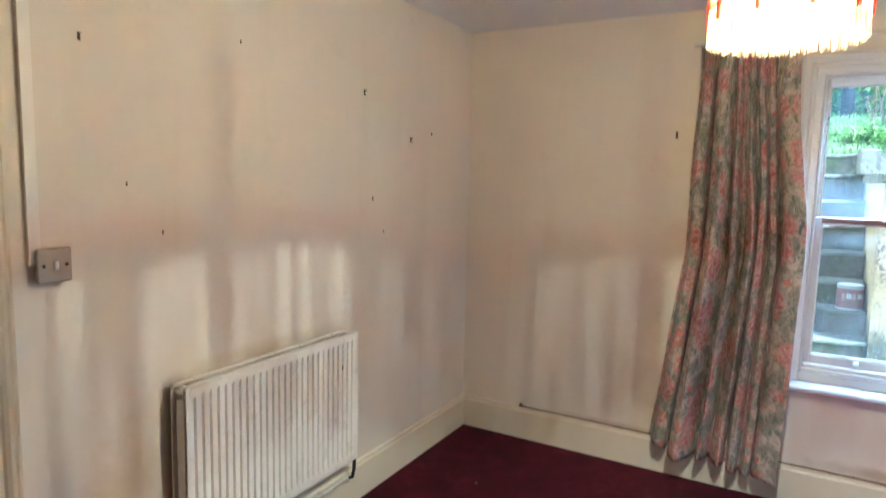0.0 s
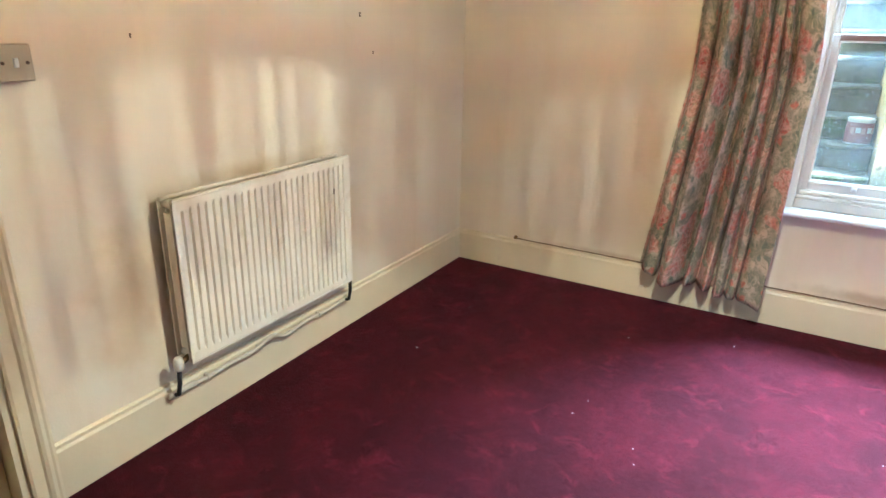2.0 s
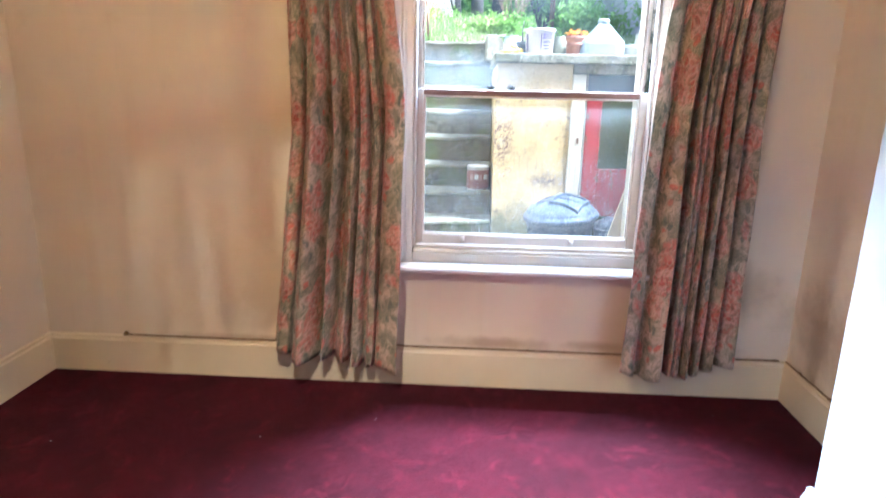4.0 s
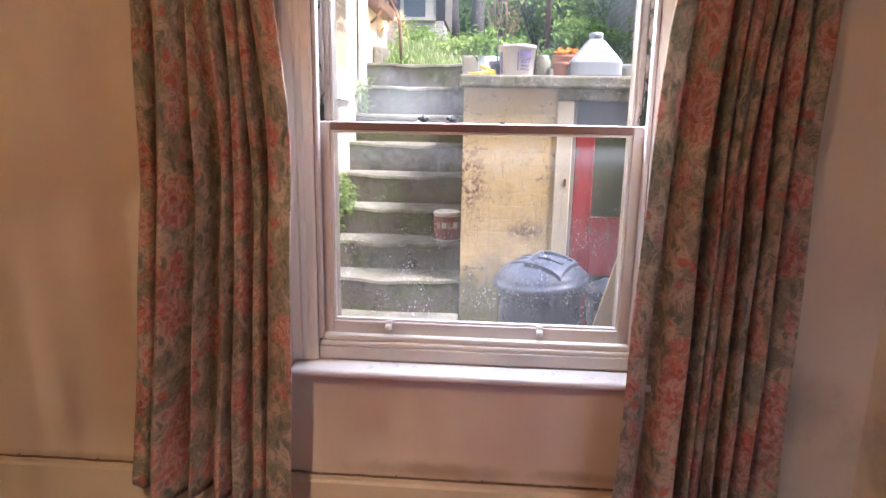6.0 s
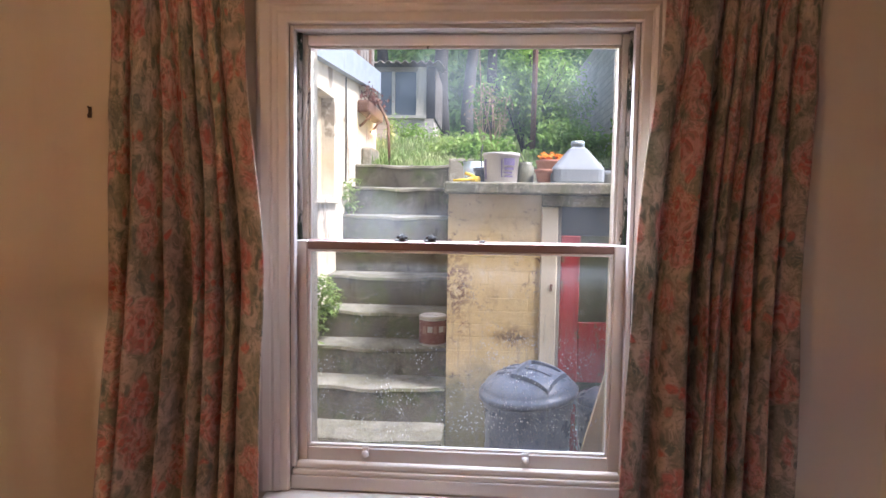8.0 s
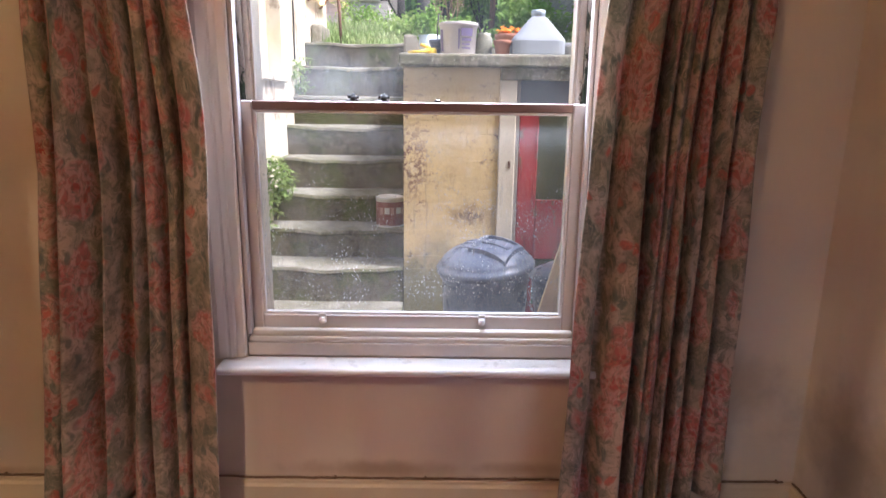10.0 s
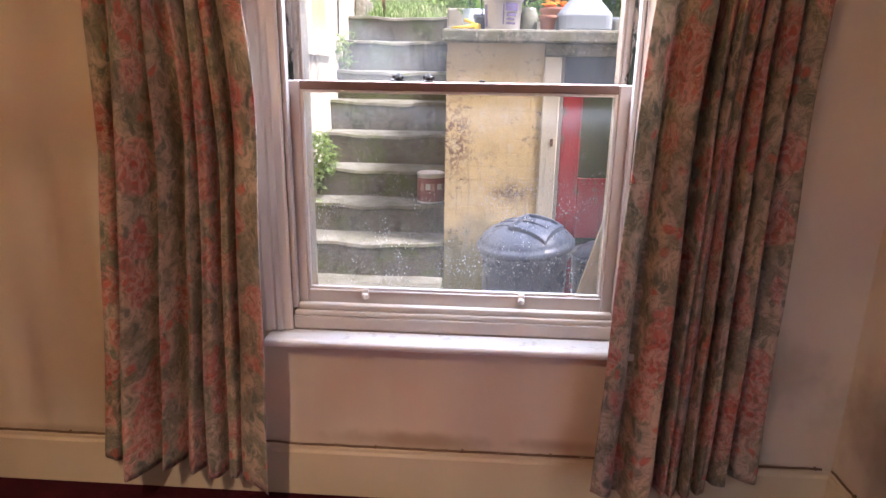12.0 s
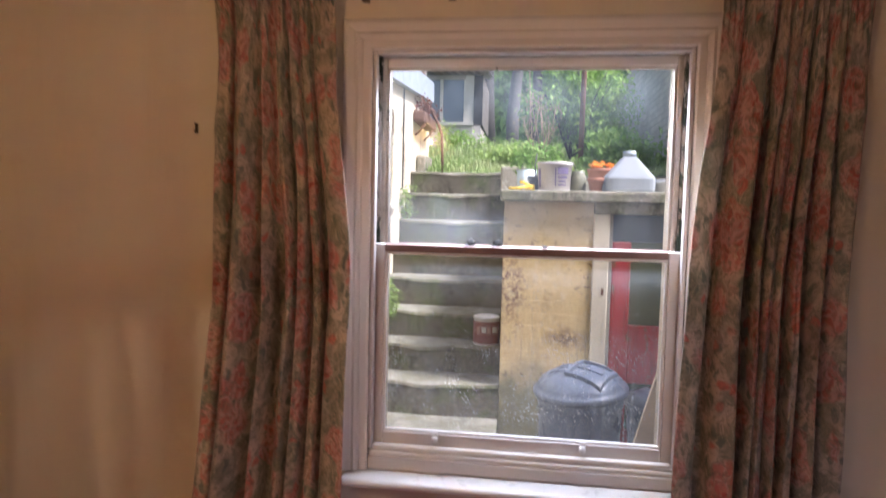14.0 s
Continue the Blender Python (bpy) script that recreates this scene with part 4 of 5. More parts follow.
def stone(name, a, b, moss_amount):
    s = Mat(name)
    col = s.mix(s.noise(5, 7, 0.65), a, b)
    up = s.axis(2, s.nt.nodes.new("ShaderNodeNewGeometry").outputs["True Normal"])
    # green patches, weaker on faces that look up
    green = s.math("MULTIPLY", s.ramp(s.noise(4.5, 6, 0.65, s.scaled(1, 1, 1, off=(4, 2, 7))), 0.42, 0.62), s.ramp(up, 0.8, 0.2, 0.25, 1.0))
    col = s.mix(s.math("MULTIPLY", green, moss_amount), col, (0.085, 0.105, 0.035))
    col = s.mix(s.math("MULTIPLY", s.ramp(s.noise(11, 8, 0.75, s.scaled(1, 1, 0.6)), 0.5, 0.62), 0.55), col, tuple(c * 0.4 for c in a))
    col = s.mix(s.math("MULTIPLY", s.ramp(s.noise(34, 6, 0.7), 0.52, 0.66), 0.6), col, tuple(min(0.5, c * 1.5) for c in b))
    # faces that look up get a grey mixed in, paler than the step risers
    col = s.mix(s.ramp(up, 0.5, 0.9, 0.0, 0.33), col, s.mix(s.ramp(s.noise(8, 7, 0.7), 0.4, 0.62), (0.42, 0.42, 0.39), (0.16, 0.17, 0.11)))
    s.set(Base_Color=col, Roughness=0.85)
    return s.bump(s.math("ADD", s.noise(14, 6), s.math("MULTIPLY", s.noise(120, 3), 0.25)), 0.55, 0.01).m


def red_door_paint():
    s = Mat("flaking_red_door_paint")
    n = s.noise(13, 8, 0.7, s.scaled(1, 1, 0.5))
    col = s.mix(s.noise(3, 4), (0.34, 0.04, 0.045), (0.44, 0.06, 0.065))
    col = s.mix(s.math("MULTIPLY", s.ramp(s.noise(1, 5, 0.65, s.scaled(40, 40, 3)), 0.5, 0.68), 0.6), col, (0.16, 0.02, 0.025))
    col = s.mix(s.ramp(n, 0.55, 0.61), col, (0.17, 0.13, 0.09))
    s.set(Base_Color=col, Roughness=0.5)
    return s.bump(n, 0.4, 0.004).m


def leaf_material(name, a, b, c):
    s = Mat(name)
    i = s.island()
    col = s.mix(i, a, b)
    col = s.mix(s.math("MULTIPLY", s.ramp(s.noise(1.7, 3), 0.45, 0.65), 0.6), col, c)
    s.set(Base_Color=col, Roughness=0.55, Specular_IOR_Level=0.3)
    t = s.nt.nodes.new("ShaderNodeBsdfTranslucent")
    s.put(t.inputs[0], col)
    m = s.nt.nodes.new("ShaderNodeMixShader")
    m.inputs[0].default_value = 0.4
    s.nt.links.new(s.b.outputs[0], m.inputs[1]), s.nt.links.new(t.outputs[0], m.inputs[2])
    s.nt.links.new(m.outputs[0], s.nt.nodes["Material Output"].inputs[0])
    return s.m


def brick_wall_material():
    s = Mat("weathered_garden_brick")
    n = s.nt.nodes.new("ShaderNodeTexBrick")
    comb = s.nt.nodes.new("ShaderNodeCombineXYZ")
    s.put(comb.inputs[0], s.math("ADD", s.axis(1), s.axis(0))), s.put(comb.inputs[1], s.axis(2))
    s.put(n.inputs["Vector"], comb.outputs[0])
    n.inputs["Scale"].default_value = 1.0
    n.inputs["Brick Width"].default_value, n.inputs["Row Height"].default_value, n.inputs["Mortar Size"].default_value = 0.225, 0.075, 0.008
    s.put(n.inputs["Color1"], (0.46, 0.4, 0.36)), s.put(n.inputs["Color2"], (0.55, 0.49, 0.44)), s.put(n.inputs["Mortar"], (0.4, 0.36, 0.32))
    col = s.mix(s.math("MULTIPLY", s.ramp(s.noise(2, 6), 0.45, 0.7), 0.35), n.outputs["Color"], (0.2, 0.2, 0.17))
    s.set(Base_Color=col, Roughness=0.9)
    return s.bump(s.math("SUBTRACT", s.noise(30, 4), n.outputs["Fac"]), 0.6, 0.01).m


LIME = limewash()
YBRICK = painted_brick()
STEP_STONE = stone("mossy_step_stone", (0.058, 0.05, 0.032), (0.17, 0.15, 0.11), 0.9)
CAP_STONE = stone("weathered_cap_stone", (0.2, 0.18, 0.14), (0.36, 0.33, 0.26), 0.55)
YARD = stone("mossy_yard_paving", (0.15, 0.14, 0.11), (0.25, 0.23, 0.18), 0.9)
RED = red_door_paint()
BARK = plain("dark_tree_bark", (0.055, 0.05, 0.045), 0.9, var=0.4, scale=3, fine=22, bump=0.7)
GREY_BARK = plain("grey_tree_bark", (0.13, 0.12, 0.11), 0.9, var=0.35, scale=4, fine=25, bump=0.7)
LEAF = leaf_material("garden_leaf", (0.13, 0.26, 0.04), (0.28, 0.44, 0.1), (0.38, 0.46, 0.15))
DARK_LEAF = leaf_material("woodland_leaf", (0.04, 0.1, 0.03), (0.14, 0.26, 0.07), (0.2, 0.34, 0.1))
GRASS = leaf_material("long_grass", (0.15, 0.26, 0.06), (0.36, 0.46, 0.17), (0.5, 0.52, 0.28))
DRY = leaf_material("dry_flower_stems", (0.3, 0.22, 0.12), (0.42, 0.3, 0.2), (0.4, 0.22, 0.18))
DEAD = leaf_material("dead_red_leaf", (0.12, 0.045, 0.035), (0.2, 0.08, 0.06), (0.16, 0.07, 0.05))
ORANGE = leaf_material("orange_petal", (0.8, 0.28, 0.03), (0.85, 0.4, 0.06), (0.8, 0.3, 0.04))
SOIL = plain("garden_soil", (0.09, 0.11, 0.04), 0.95, var=0.4, scale=3, fine=30, bump=0.6)
GARDEN_BRICK = brick_wall_material()
SHED_WOOD = plain("grey_shed_timber", (0.3, 0.27, 0.24), 0.85, var=0.3, scale=6, dirt=(0.1, 0.09, 0.08), dirt_amount=0.4)
SHED_PALE = plain("pale_peeling_timber", (0.46, 0.43, 0.37), 0.8, var=0.2, scale=6, dirt=(0.25, 0.2, 0.16), dirt_amount=0.42)
TARRED = plain("tarred_shed_board", (0.035, 0.036, 0.04), 0.85, var=0.3, scale=8)
DARK_PANE = plain("dark_old_glass", (0.13, 0.155, 0.18), 0.12, var=0.3, scale=3)
FASCIA = plain("blue_grey_lead_fascia", (0.36, 0.42, 0.5), 0.45, var=0.25, scale=4, dirt=(0.14, 0.15, 0.16), dirt_amount=0.45)
RUST = plain("rusty_metal", (0.17, 0.09, 0.06), 0.8, 0.0, var=0.35, scale=12)
BIN = plain("dark_grey_bin_plastic", (0.15, 0.18, 0.25), 0.3, var=0.25, scale=6, fine=40, dirt=(0.36, 0.38, 0.42), dirt_amount=0.34)
FRAME_CREAM = plain("dirty_cream_door_frame", (0.6, 0.54, 0.42), 0.6, var=0.15, scale=8, dirt=(0.28, 0.25, 0.16), dirt_amount=0.42)
GREEN_PANEL = plain("mossy_dark_door_panel", (0.1, 0.115, 0.07), 0.7, var=0.4, scale=9)
JUG = cloth_material("cloudy_white_plastic", (0.42, 0.46, 0.5), 0.3)
TUB = plain("white_tub_plastic", (0.5, 0.47, 0.46), 0.4, var=0.15, scale=12, dirt=(0.3, 0.26, 0.22), dirt_amount=0.36)
LABEL = plain("purple_tub_label", (0.16, 0.13, 0.24), 0.5, var=0.25, scale=40)
CAN_RED = plain("faded_red_can_label", (0.19, 0.07, 0.065), 0.5, var=0.3, scale=25, dirt=(0.5, 0.42, 0.4), dirt_amount=0.45)
CAN_PRINT = plain("rubbed_pale_print", (0.34, 0.22, 0.2), 0.6, var=0.3, scale=40)
TIN = plain("dull_tin", (0.5, 0.5, 0.49), 0.4, 0.5, var=0.15, scale=20)
TERRACOTTA = plain("terracotta", (0.34, 0.15, 0.095), 0.85, var=0.2, scale=18)
YELLOW = plain("yellow_rubber", (0.75, 0.52, 0.04), 0.5, var=0.12, scale=20)
JAR = plain("grey_green_jar", (0.24, 0.24, 0.18), 0.3, var=0.3, scale=25)
PALE_POT = plain("pale_blue_pot", (0.5, 0.6, 0.66), 0.4)
BOARD = plain("pale_timber_board", (0.62, 0.5, 0.34), 0.75, var=0.2, scale=8)

# ---- yard and garden setting ----
YZ, GZ = 0.12, 1.9


def garden_z(y):
    return GZ + max(0.0, min(y, 9.0) - 3.3) * 0.135


us = (-260, -40, -0.61, 1.2, 3.62, 4.62, 40, 260)
vs = (-260, -40, D - 0.25, 0.319, 3.2, 4, 5, 6, 7, 8, 9, 12, 40, 300)
bm = bmesh.new()
gv = {}
for i in range(len(us) - 1):
    for j in range(len(vs) - 1):
        if (2 <= i <= 4 and j == 2) or (i == 3 and j == 3):
            continue
        q = []
        for a, b in ((i, j), (i + 1, j), (i + 1, j + 1), (i, j + 1)):
            if (a, b) not in gv:
                gv[a, b] = bm.verts.new((us[a], vs[b], garden_z(vs[b])))
            q.append(gv[a, b])
        bm.faces.new(q)
structure("ground", bm, SOIL, "rough garden earth under grass and weeds", "ground")
structure("pavement_yard", box(1.2, 3.62, 0.321, 1.5, 0.0, YZ), YARD, "mossy stone paving of a sunken yard", "paving")
structure("wall_yard_side", box(3.62, 3.9, 0.321, 3.2, 0.0, 2.0), LIME, "cream limewashed retaining wall", "wall")
structure("wall_yard_back", box(1.2, 3.62, 3.2, 3.4, 0.0, GZ - 0.01), CAP_STONE, "mossy stone retaining wall", "wall")
for xa, xb in ((WIN[0] + 0.0, 1.887), (2.955, WIN[1])):
    structure("trim_window_reveal", box(xa, xb, 0.171, 0.325, 0.6555, WIN[3]), FRAME_CREAM, "flaking cream masonry window reveal", "trim")

# left-hand yard wall with a blocked window
def top_z(y):
    return 2.315 + 0.078 * y


us2, vs2 = (0.321, 1.76, 2.29, 3.95), (0.0, 1.615, 2.3, 2.46)
bm = bm_sheet(bmesh.new(), us2, vs2, {(1, 1)}, lambda u, v, w: (w, u, v if v < 2.4 else top_z(u)), 1.17, 1.47)
structure("wall_yard_left", bm, LIME, "sunlit white limewashed garden wall with a blocked window", "wall")
structure("trim_blocked_window", box(1.18, 1.38, 1.76, 2.29, 1.615, 2.3), YBRICK, "yellow painted blocked window recess", "trim")
structure("trim_recess_sill", box(1.38, 1.5, 1.72, 2.33, 1.585, 1.625, 0.006), LIME, "worn cream stone sill of the recess", "trim")
bm = bmesh.new()
ends = [[bm.verts.new((x, y, top_z(y) + dz)) for x, dz in ((1.15, 0.0), (1.52, 0.0), (1.52, 0.19), (1.5, 0.2), (1.15, 0.2))] for y in (0.325, 3.9)]
for i in range(5):
    bm.faces.new((ends[0][i], ends[0][(i + 1) % 5], ends[1][(i + 1) % 5], ends[1][i]))
bm.faces.new(ends[0][::-1]), bm.faces.new(ends[1])
structure("trim_fascia", bm, FASCIA, "blue-grey leaded fascia along the wall top", "fascia")
solo("wall_cable", tube(((1.478, 2.62, 1.75), (1.48, 2.62, 2.3), (1.478, 2.62, 2.51)), 0.006, 6), BLACK_METAL_AND_SHADE, "thin black cable down the white wall", "cable")
fence = thing("picket_fence", (1.1, 3.2, 2.6), "dark weathered picket fence on the wall", "fence")
for k in range(22):
    y = 1.4 + k * 0.15
    part("picket", box(1.3, 1.325, y, y + 0.085, 2.6, 3.5 + 0.04 * math.sin(k * 2.3), 0.004), RUST if k % 4 == 0 else SHED_WOOD, fence)
for z in (2.85, 3.3):
    part("rail", box(1.262, 1.299, 1.3, 4.75, z, z + 0.06), SHED_WOOD, fence)

# stone steps, each worn hollow in the middle
STEPS = [(-1, 0.36), (0, 0.566), (1, 0.741), (2, 0.918), (3, 1.114), (4, 1.31), (5, 1.508), (6, 1.721), (7, 1.906)]
low = YZ
for k, z in STEPS:
    bm = bmesh.new()
    y0, y1, n = 1.45 + 0.22 * k, 3.2, 14
    if k < 0:
        y0 = 1.2
    secs = []
    for i in range(n + 1):
        s = i / n
        x = 1.471 + (2.303 - 1.471) * s
        dip = 0.016 * math.sin(math.pi * s) ** 2 + 0.004 * math.sin(s * 17 + k)
        jut = 0.006 * math.sin(s * 9 + k * 1.7)
        secs.append([bm.verts.new(p) for p in ((x, y0 + 0.012 + jut, low + 0.0005), (x, y0 + 0.006 + jut, z - 0.03 - dip), (x, y0 + jut, z - 0.02 - dip), (x, y0 + 0.008 + jut, z - 0.004 - dip), (x, y0 + 0.03, z - dip * 0.9), (x, y0 + 0.2, z), (x, y1 - 0.001, z), (x, y1 - 0.001, low + 0.0005))])
    for a, b in zip(secs, secs[1:]):
        for i in range(8):
            bm.faces.new((a[i], a[(i + 1) % 8], b[(i + 1) % 8], b[i]))
    bm.faces.new(secs[0]), bm.faces.new(secs[-1][::-1])
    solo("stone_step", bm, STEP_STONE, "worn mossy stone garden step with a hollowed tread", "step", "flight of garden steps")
    low = z

# coal store beside the steps
store = thing("coal_store", (2.95, 2.2, YZ), "yellow painted brick coal store with a red door", "outbuilding")
SX = 2.31
part("core", box(SX, 2.815, 1.4545, 3.19, YZ, 1.6475), YBRICK, store)
part("side_wall", box(3.5, 3.615, 1.456, 3.19, YZ, 1.6475), YBRICK, store)
# added black block: its colour stands in for the shade behind the door
part("back", box(2.815, 3.5, 1.9, 3.19, YZ, 1.598), BLACK_METAL_AND_SHADE, store, "black block painted as the shade inside the store")
part("cap", box(2.285, 3.615, 1.41, 3.195, 1.648, 1.713, 0.012, 2), CAP_STONE, store, "thick weathered stone slab")
part("kerb", box(2.24, 2.56, 2.6, 2.9, 1.7135, 1.925, 0.015, 2), CAP_STONE, store, "rough stone block")
part("door_post", box(2.8155, 2.905, 1.44, 1.53, YZ, 1.584, 0.005), FRAME_CREAM, store, "peeling cream door post")
part("stop", box(2.9055, 2.925, 1.46, 1.53, YZ, 1.584, 0.003), SHED_WOOD, store)
part("hinge_plate", box(2.868, 2.882, 1.437, 1.4395, 1.125, 1.165), RUST, store)
part("lintel", box(2.8155, 3.499, 1.435, 1.53, 1.585, 1.6475, 0.006), CAP_STONE, store, "mossy stone lintel")
part("fanlight", box(2.925, 3.5, 1.475, 1.485, 1.43, 1.585), DARK_PANE, store, "dark blue-grey fanlight pane")
dr = part("door", box(2.927, 3.03, 1.462, 1.5, 0.14, 1.428, 0.004), RED, store, "flaking red painted plank door")
part("door_rail", box(3.031, 3.5, 1.462, 1.5, 0.62, 0.955, 0.004), RED, dr)
part("door_rail", box(3.031, 3.5, 1.462, 1.5, 0.14, 0.35, 0.004), RED, dr)
part("door_panel", box(3.031, 3.5, 1.475, 1.495, 0.956, 1.428), GREEN_PANEL, dr, "dark mossy panel")
part("door_panel", box(3.031, 3.5, 1.475, 1.495, 0.351, 0.619), GREEN_PANEL, dr, "dark mossy panel")
# painted bricks of its front
bw, bh, j = 0.221, 0.0715, 0.0025
meshes = {}
z, course = YZ, 0
while z + bh < 1.65:
    x = SX - 0.002 - (bw / 2 if course % 2 else 0)
    while x < 2.814:
        a, b = max(x, SX - 0.002), min(x + bw, 2.815)
        if b - a > 0.03:
            w = round(b - a, 3)
            if w not in meshes:
                bb = box(0, w, -0.001, 0.004, 0, bh, 0.001)
                me = bpy.data.meshes.new("brick")
                bb.to_mesh(me), bb.free()
                me.materials.append(YBRICK)
                meshes[w] = me
            ob = new("brick", meshes[w])
            ob.parent = store
            ob.location = Vector((a, 1.4535, z)) - BASE[store]
        x += bw + j
    z += bh + j
    course += 1

# ---- things in the yard ----
bx, by = 2.727, 0.965
bin_ = thing("dustbin", (bx, by, YZ), "dark grey plastic dustbin with a domed flap lid", "dustbin")
part("body", lathe((bx, by, YZ), [(0, 0), (0.178, 0), (0.184, 0.02), (0.196, 0.3), (0.202, 0.305), (0.202, 0.325), (0.198, 0.33), (0.205, 0.52), (0.212, 0.53), (0.213, 0.6), (0.2, 0.602), (0, 0.58)], 48), BIN, bin_)
TIP = Matrix.Translation((bx, by, YZ + 0.606)) @ pose(0, 0, 0, 3, -5, 0)


def dome(x, y):
    """Height of the lid over its rim."""
    r = min(1.0, math.hypot(x, y) / 0.215)
    return 0.012 + 0.09 * (1 - r * r) ** 0.62


def on_lid(x, y, up):
    return TIP @ Vector((x, y, dome(x, y) + up))


def lid_patch(u0, u1, v0, v1, lift, turn=radians(-33), at=(0.05, -0.06), n=8):
    """A closed slab on the dome; lift gives its height over the dome across it."""
    bm = bmesh.new()
    tops, lows = [], []
    for i in range(n + 1):
        for rows_, extra in ((tops, None), (lows, -0.012)):
            line = []
            for k in range(n + 1):
                u, v = u0 + (u1 - u0) * i / n, v0 + (v1 - v0) * k / n
                x = at[0] + u * math.cos(turn) - v * math.sin(turn)
                y = at[1] + u * math.sin(turn) + v * math.cos(turn)
                line.append(bm.verts.new(on_lid(x, y, lift(i / n, k / n) if extra is None else extra)))
            rows_.append(line)
    for i in range(n):
        for k in range(n):
            bm.faces.new((tops[i][k], tops[i + 1][k], tops[i + 1][k + 1], tops[i][k + 1]))
            bm.faces.new((lows[i][k], lows[i][k + 1], lows[i + 1][k + 1], lows[i + 1][k]))
        bm.faces.new((tops[i][0], lows[i][0], lows[i + 1][0], tops[i + 1][0]))
        bm.faces.new((tops[i][n], tops[i + 1][n], lows[i + 1][n], lows[i][n]))
        bm.faces.new((tops[0][i], tops[0][i + 1], lows[0][i + 1], lows[0][i]))
        bm.faces.new((tops[n][i], lows[n][i], lows[n][i + 1], tops[n][i + 1]))
    return bm


rim = [(0.2, -0.03), (0.226, -0.03), (0.234, -0.022), (0.234, -0.004), (0.228, 0.006), (0.216, 0.012)]
bm = lathe((0, 0, 0), rim + [(0.215 * r, dome(0.215 * r, 0)) for r in (0.985, 0.95, 0.88, 0.78, 0.65, 0.5, 0.35, 0.2, 0.08)] + [(0, dome(0, 0))], 56)
bmesh.ops.transform(bm, matrix=TIP, verts=bm.verts)
lid = part("lid", bm, BIN, bin_, smooth=True)
FW = 0.094
for u0, u1, v0, v1 in ((-FW, FW, -FW, -FW + 0.016), (-FW, FW, FW - 0.016, FW), (-FW, -FW + 0.016, -FW + 0.0165, FW - 0.0165), (FW - 0.016, FW, -FW + 0.0165, FW - 0.0165)):
    part("flap_rim", lid_patch(u0, u1, v0, v1, lambda a, b: 0.02), BIN, lid)
part("flap", lid_patch(-FW + 0.022, FW - 0.022, -FW + 0.022, FW - 0.022, lambda a, b: 0.004 + 0.006 * a), BIN, lid, "recessed swing flap")
part("flap_grip", lid_patch(-FW + 0.03, FW - 0.03, -0.012, 0.012, lambda a, b: 0.015), BIN, lid)
for v in (-0.052, 0.0, 0.052):
    part("ridge", lid_patch(-0.2, -FW - 0.004, v - 0.005, v + 0.005, lambda a, b: 0.005 * min(1, 6 * a)), BIN, lid)
bucket = thing("bucket", (3.16, 1.18, YZ), "black plastic bucket behind the dustbin", "bucket")
part("body", lathe((3.16, 1.18, YZ), [(0, 0), (0.13, 0), (0.175, 0.46), (0.185, 0.47), (0.185, 0.49), (0.17, 0.49), (0.13, 0.1), (0, 0.1)], 28), BIN, bucket)
part("lid", lathe((3.16, 1.18, YZ + 0.491), [(0.18, 0), (0.186, 0.008), (0.1, 0.05), (0, 0.06)], 28), BIN, bucket)
bm = bmesh.new()
p0, p1, w = Vector((2.79, 0.56, YZ)), Vector((3.06, 0.42, 1.25)), Vector((0.13, 0.03, -0.016))
t = Vector((0.0, 0.018, 0.004))
v = [bm.verts.new(q + a * w + b * t) for q in (p0, p1) for a in (0, 1) for b in (0, 1)]
for q in ((0, 1, 3, 2), (4, 6, 7, 5), (0, 4, 5, 1), (2, 3, 7, 6), (0, 2, 6, 4), (1, 5, 7, 3)):
    bm.faces.new([v[i] for i in q])
solo("leaning_board", bm, BOARD, "pale timber board leaning beside the window", "board")

can = thing("paint_can", (2.205, 1.79, 0.741), "old red labelled paint can with a pale lid", "paint can")
cz = 0.739
part("body", lathe((2.205, 1.79, cz), [(0, 0), (0.082, 0), (0.085, 0.004), (0.082, 0.008), (0.082, 0.164), (0.085, 0.168), (0.085, 0.176), (0.08, 0.178), (0, 0.176)], 28), TIN, can)
part("label", lathe((2.205, 1.79, cz), [(0.0828, 0.012), (0.0835, 0.014), (0.0835, 0.15), (0.0828, 0.152)], 28), CAN_RED, can, "faded red paper label")
part("lid", lathe((2.205, 1.79, cz + 0.1765), [(0.079, 0.0), (0.076, 0.004), (0.068, 0.004), (0.066, 0.001), (0, 0.001)], 28), SILL_PAINT, can, "pale crusted lid")
for i, wd in enumerate((0.3, 0.36, 0.26, 0.4, 0.3)):
    bm = bmesh.new()
    a0 = -2.3 + 0.42 * i
    vv = [[bm.verts.new((2.205 + 0.0842 * math.cos(a0 + wd * k / 4), 1.79 + 0.0842 * math.sin(a0 + wd * k / 4), cz + zz)) for k in range(5)] for zz in (0.075 + 0.008 * (i % 2), 0.12)]
    for k in range(4):
        bm.faces.new((vv[0][k], vv[0][k + 1], vv[1][k + 1], vv[1][k]))
    part("print_bar", bm, TIN if i % 2 else CAN_PRINT, can)

# ---- things on the coal store's slab ----
TZ = 1.7135
jug = thing("plastic_jug", (3.02, 1.6, TZ), "cloudy white plastic jerrycan with sloping shoulders", "jug")
bm = bmesh.new()
secs = []
for hx, hy, z in ((0.135, 0.1, 0.0), (0.142, 0.105, 0.012), (0.142, 0.105, 0.076), (0.138, 0.1, 0.088), (0.048, 0.044, 0.194), (0.036, 0.034, 0.202), (0.034, 0.032, 0.21)):
    ring = []
    for i in range(24):
        a = 2 * math.pi * (i + 0.5) / 24
        c, s = math.cos(a), math.sin(a)
        ring.append(bm.verts.new((3.02 + hx * math.copysign(abs(c) ** 0.35, c), 1.6 + hy * math.copysign(abs(s) ** 0.35, s), TZ + z)))
    secs.append(ring)
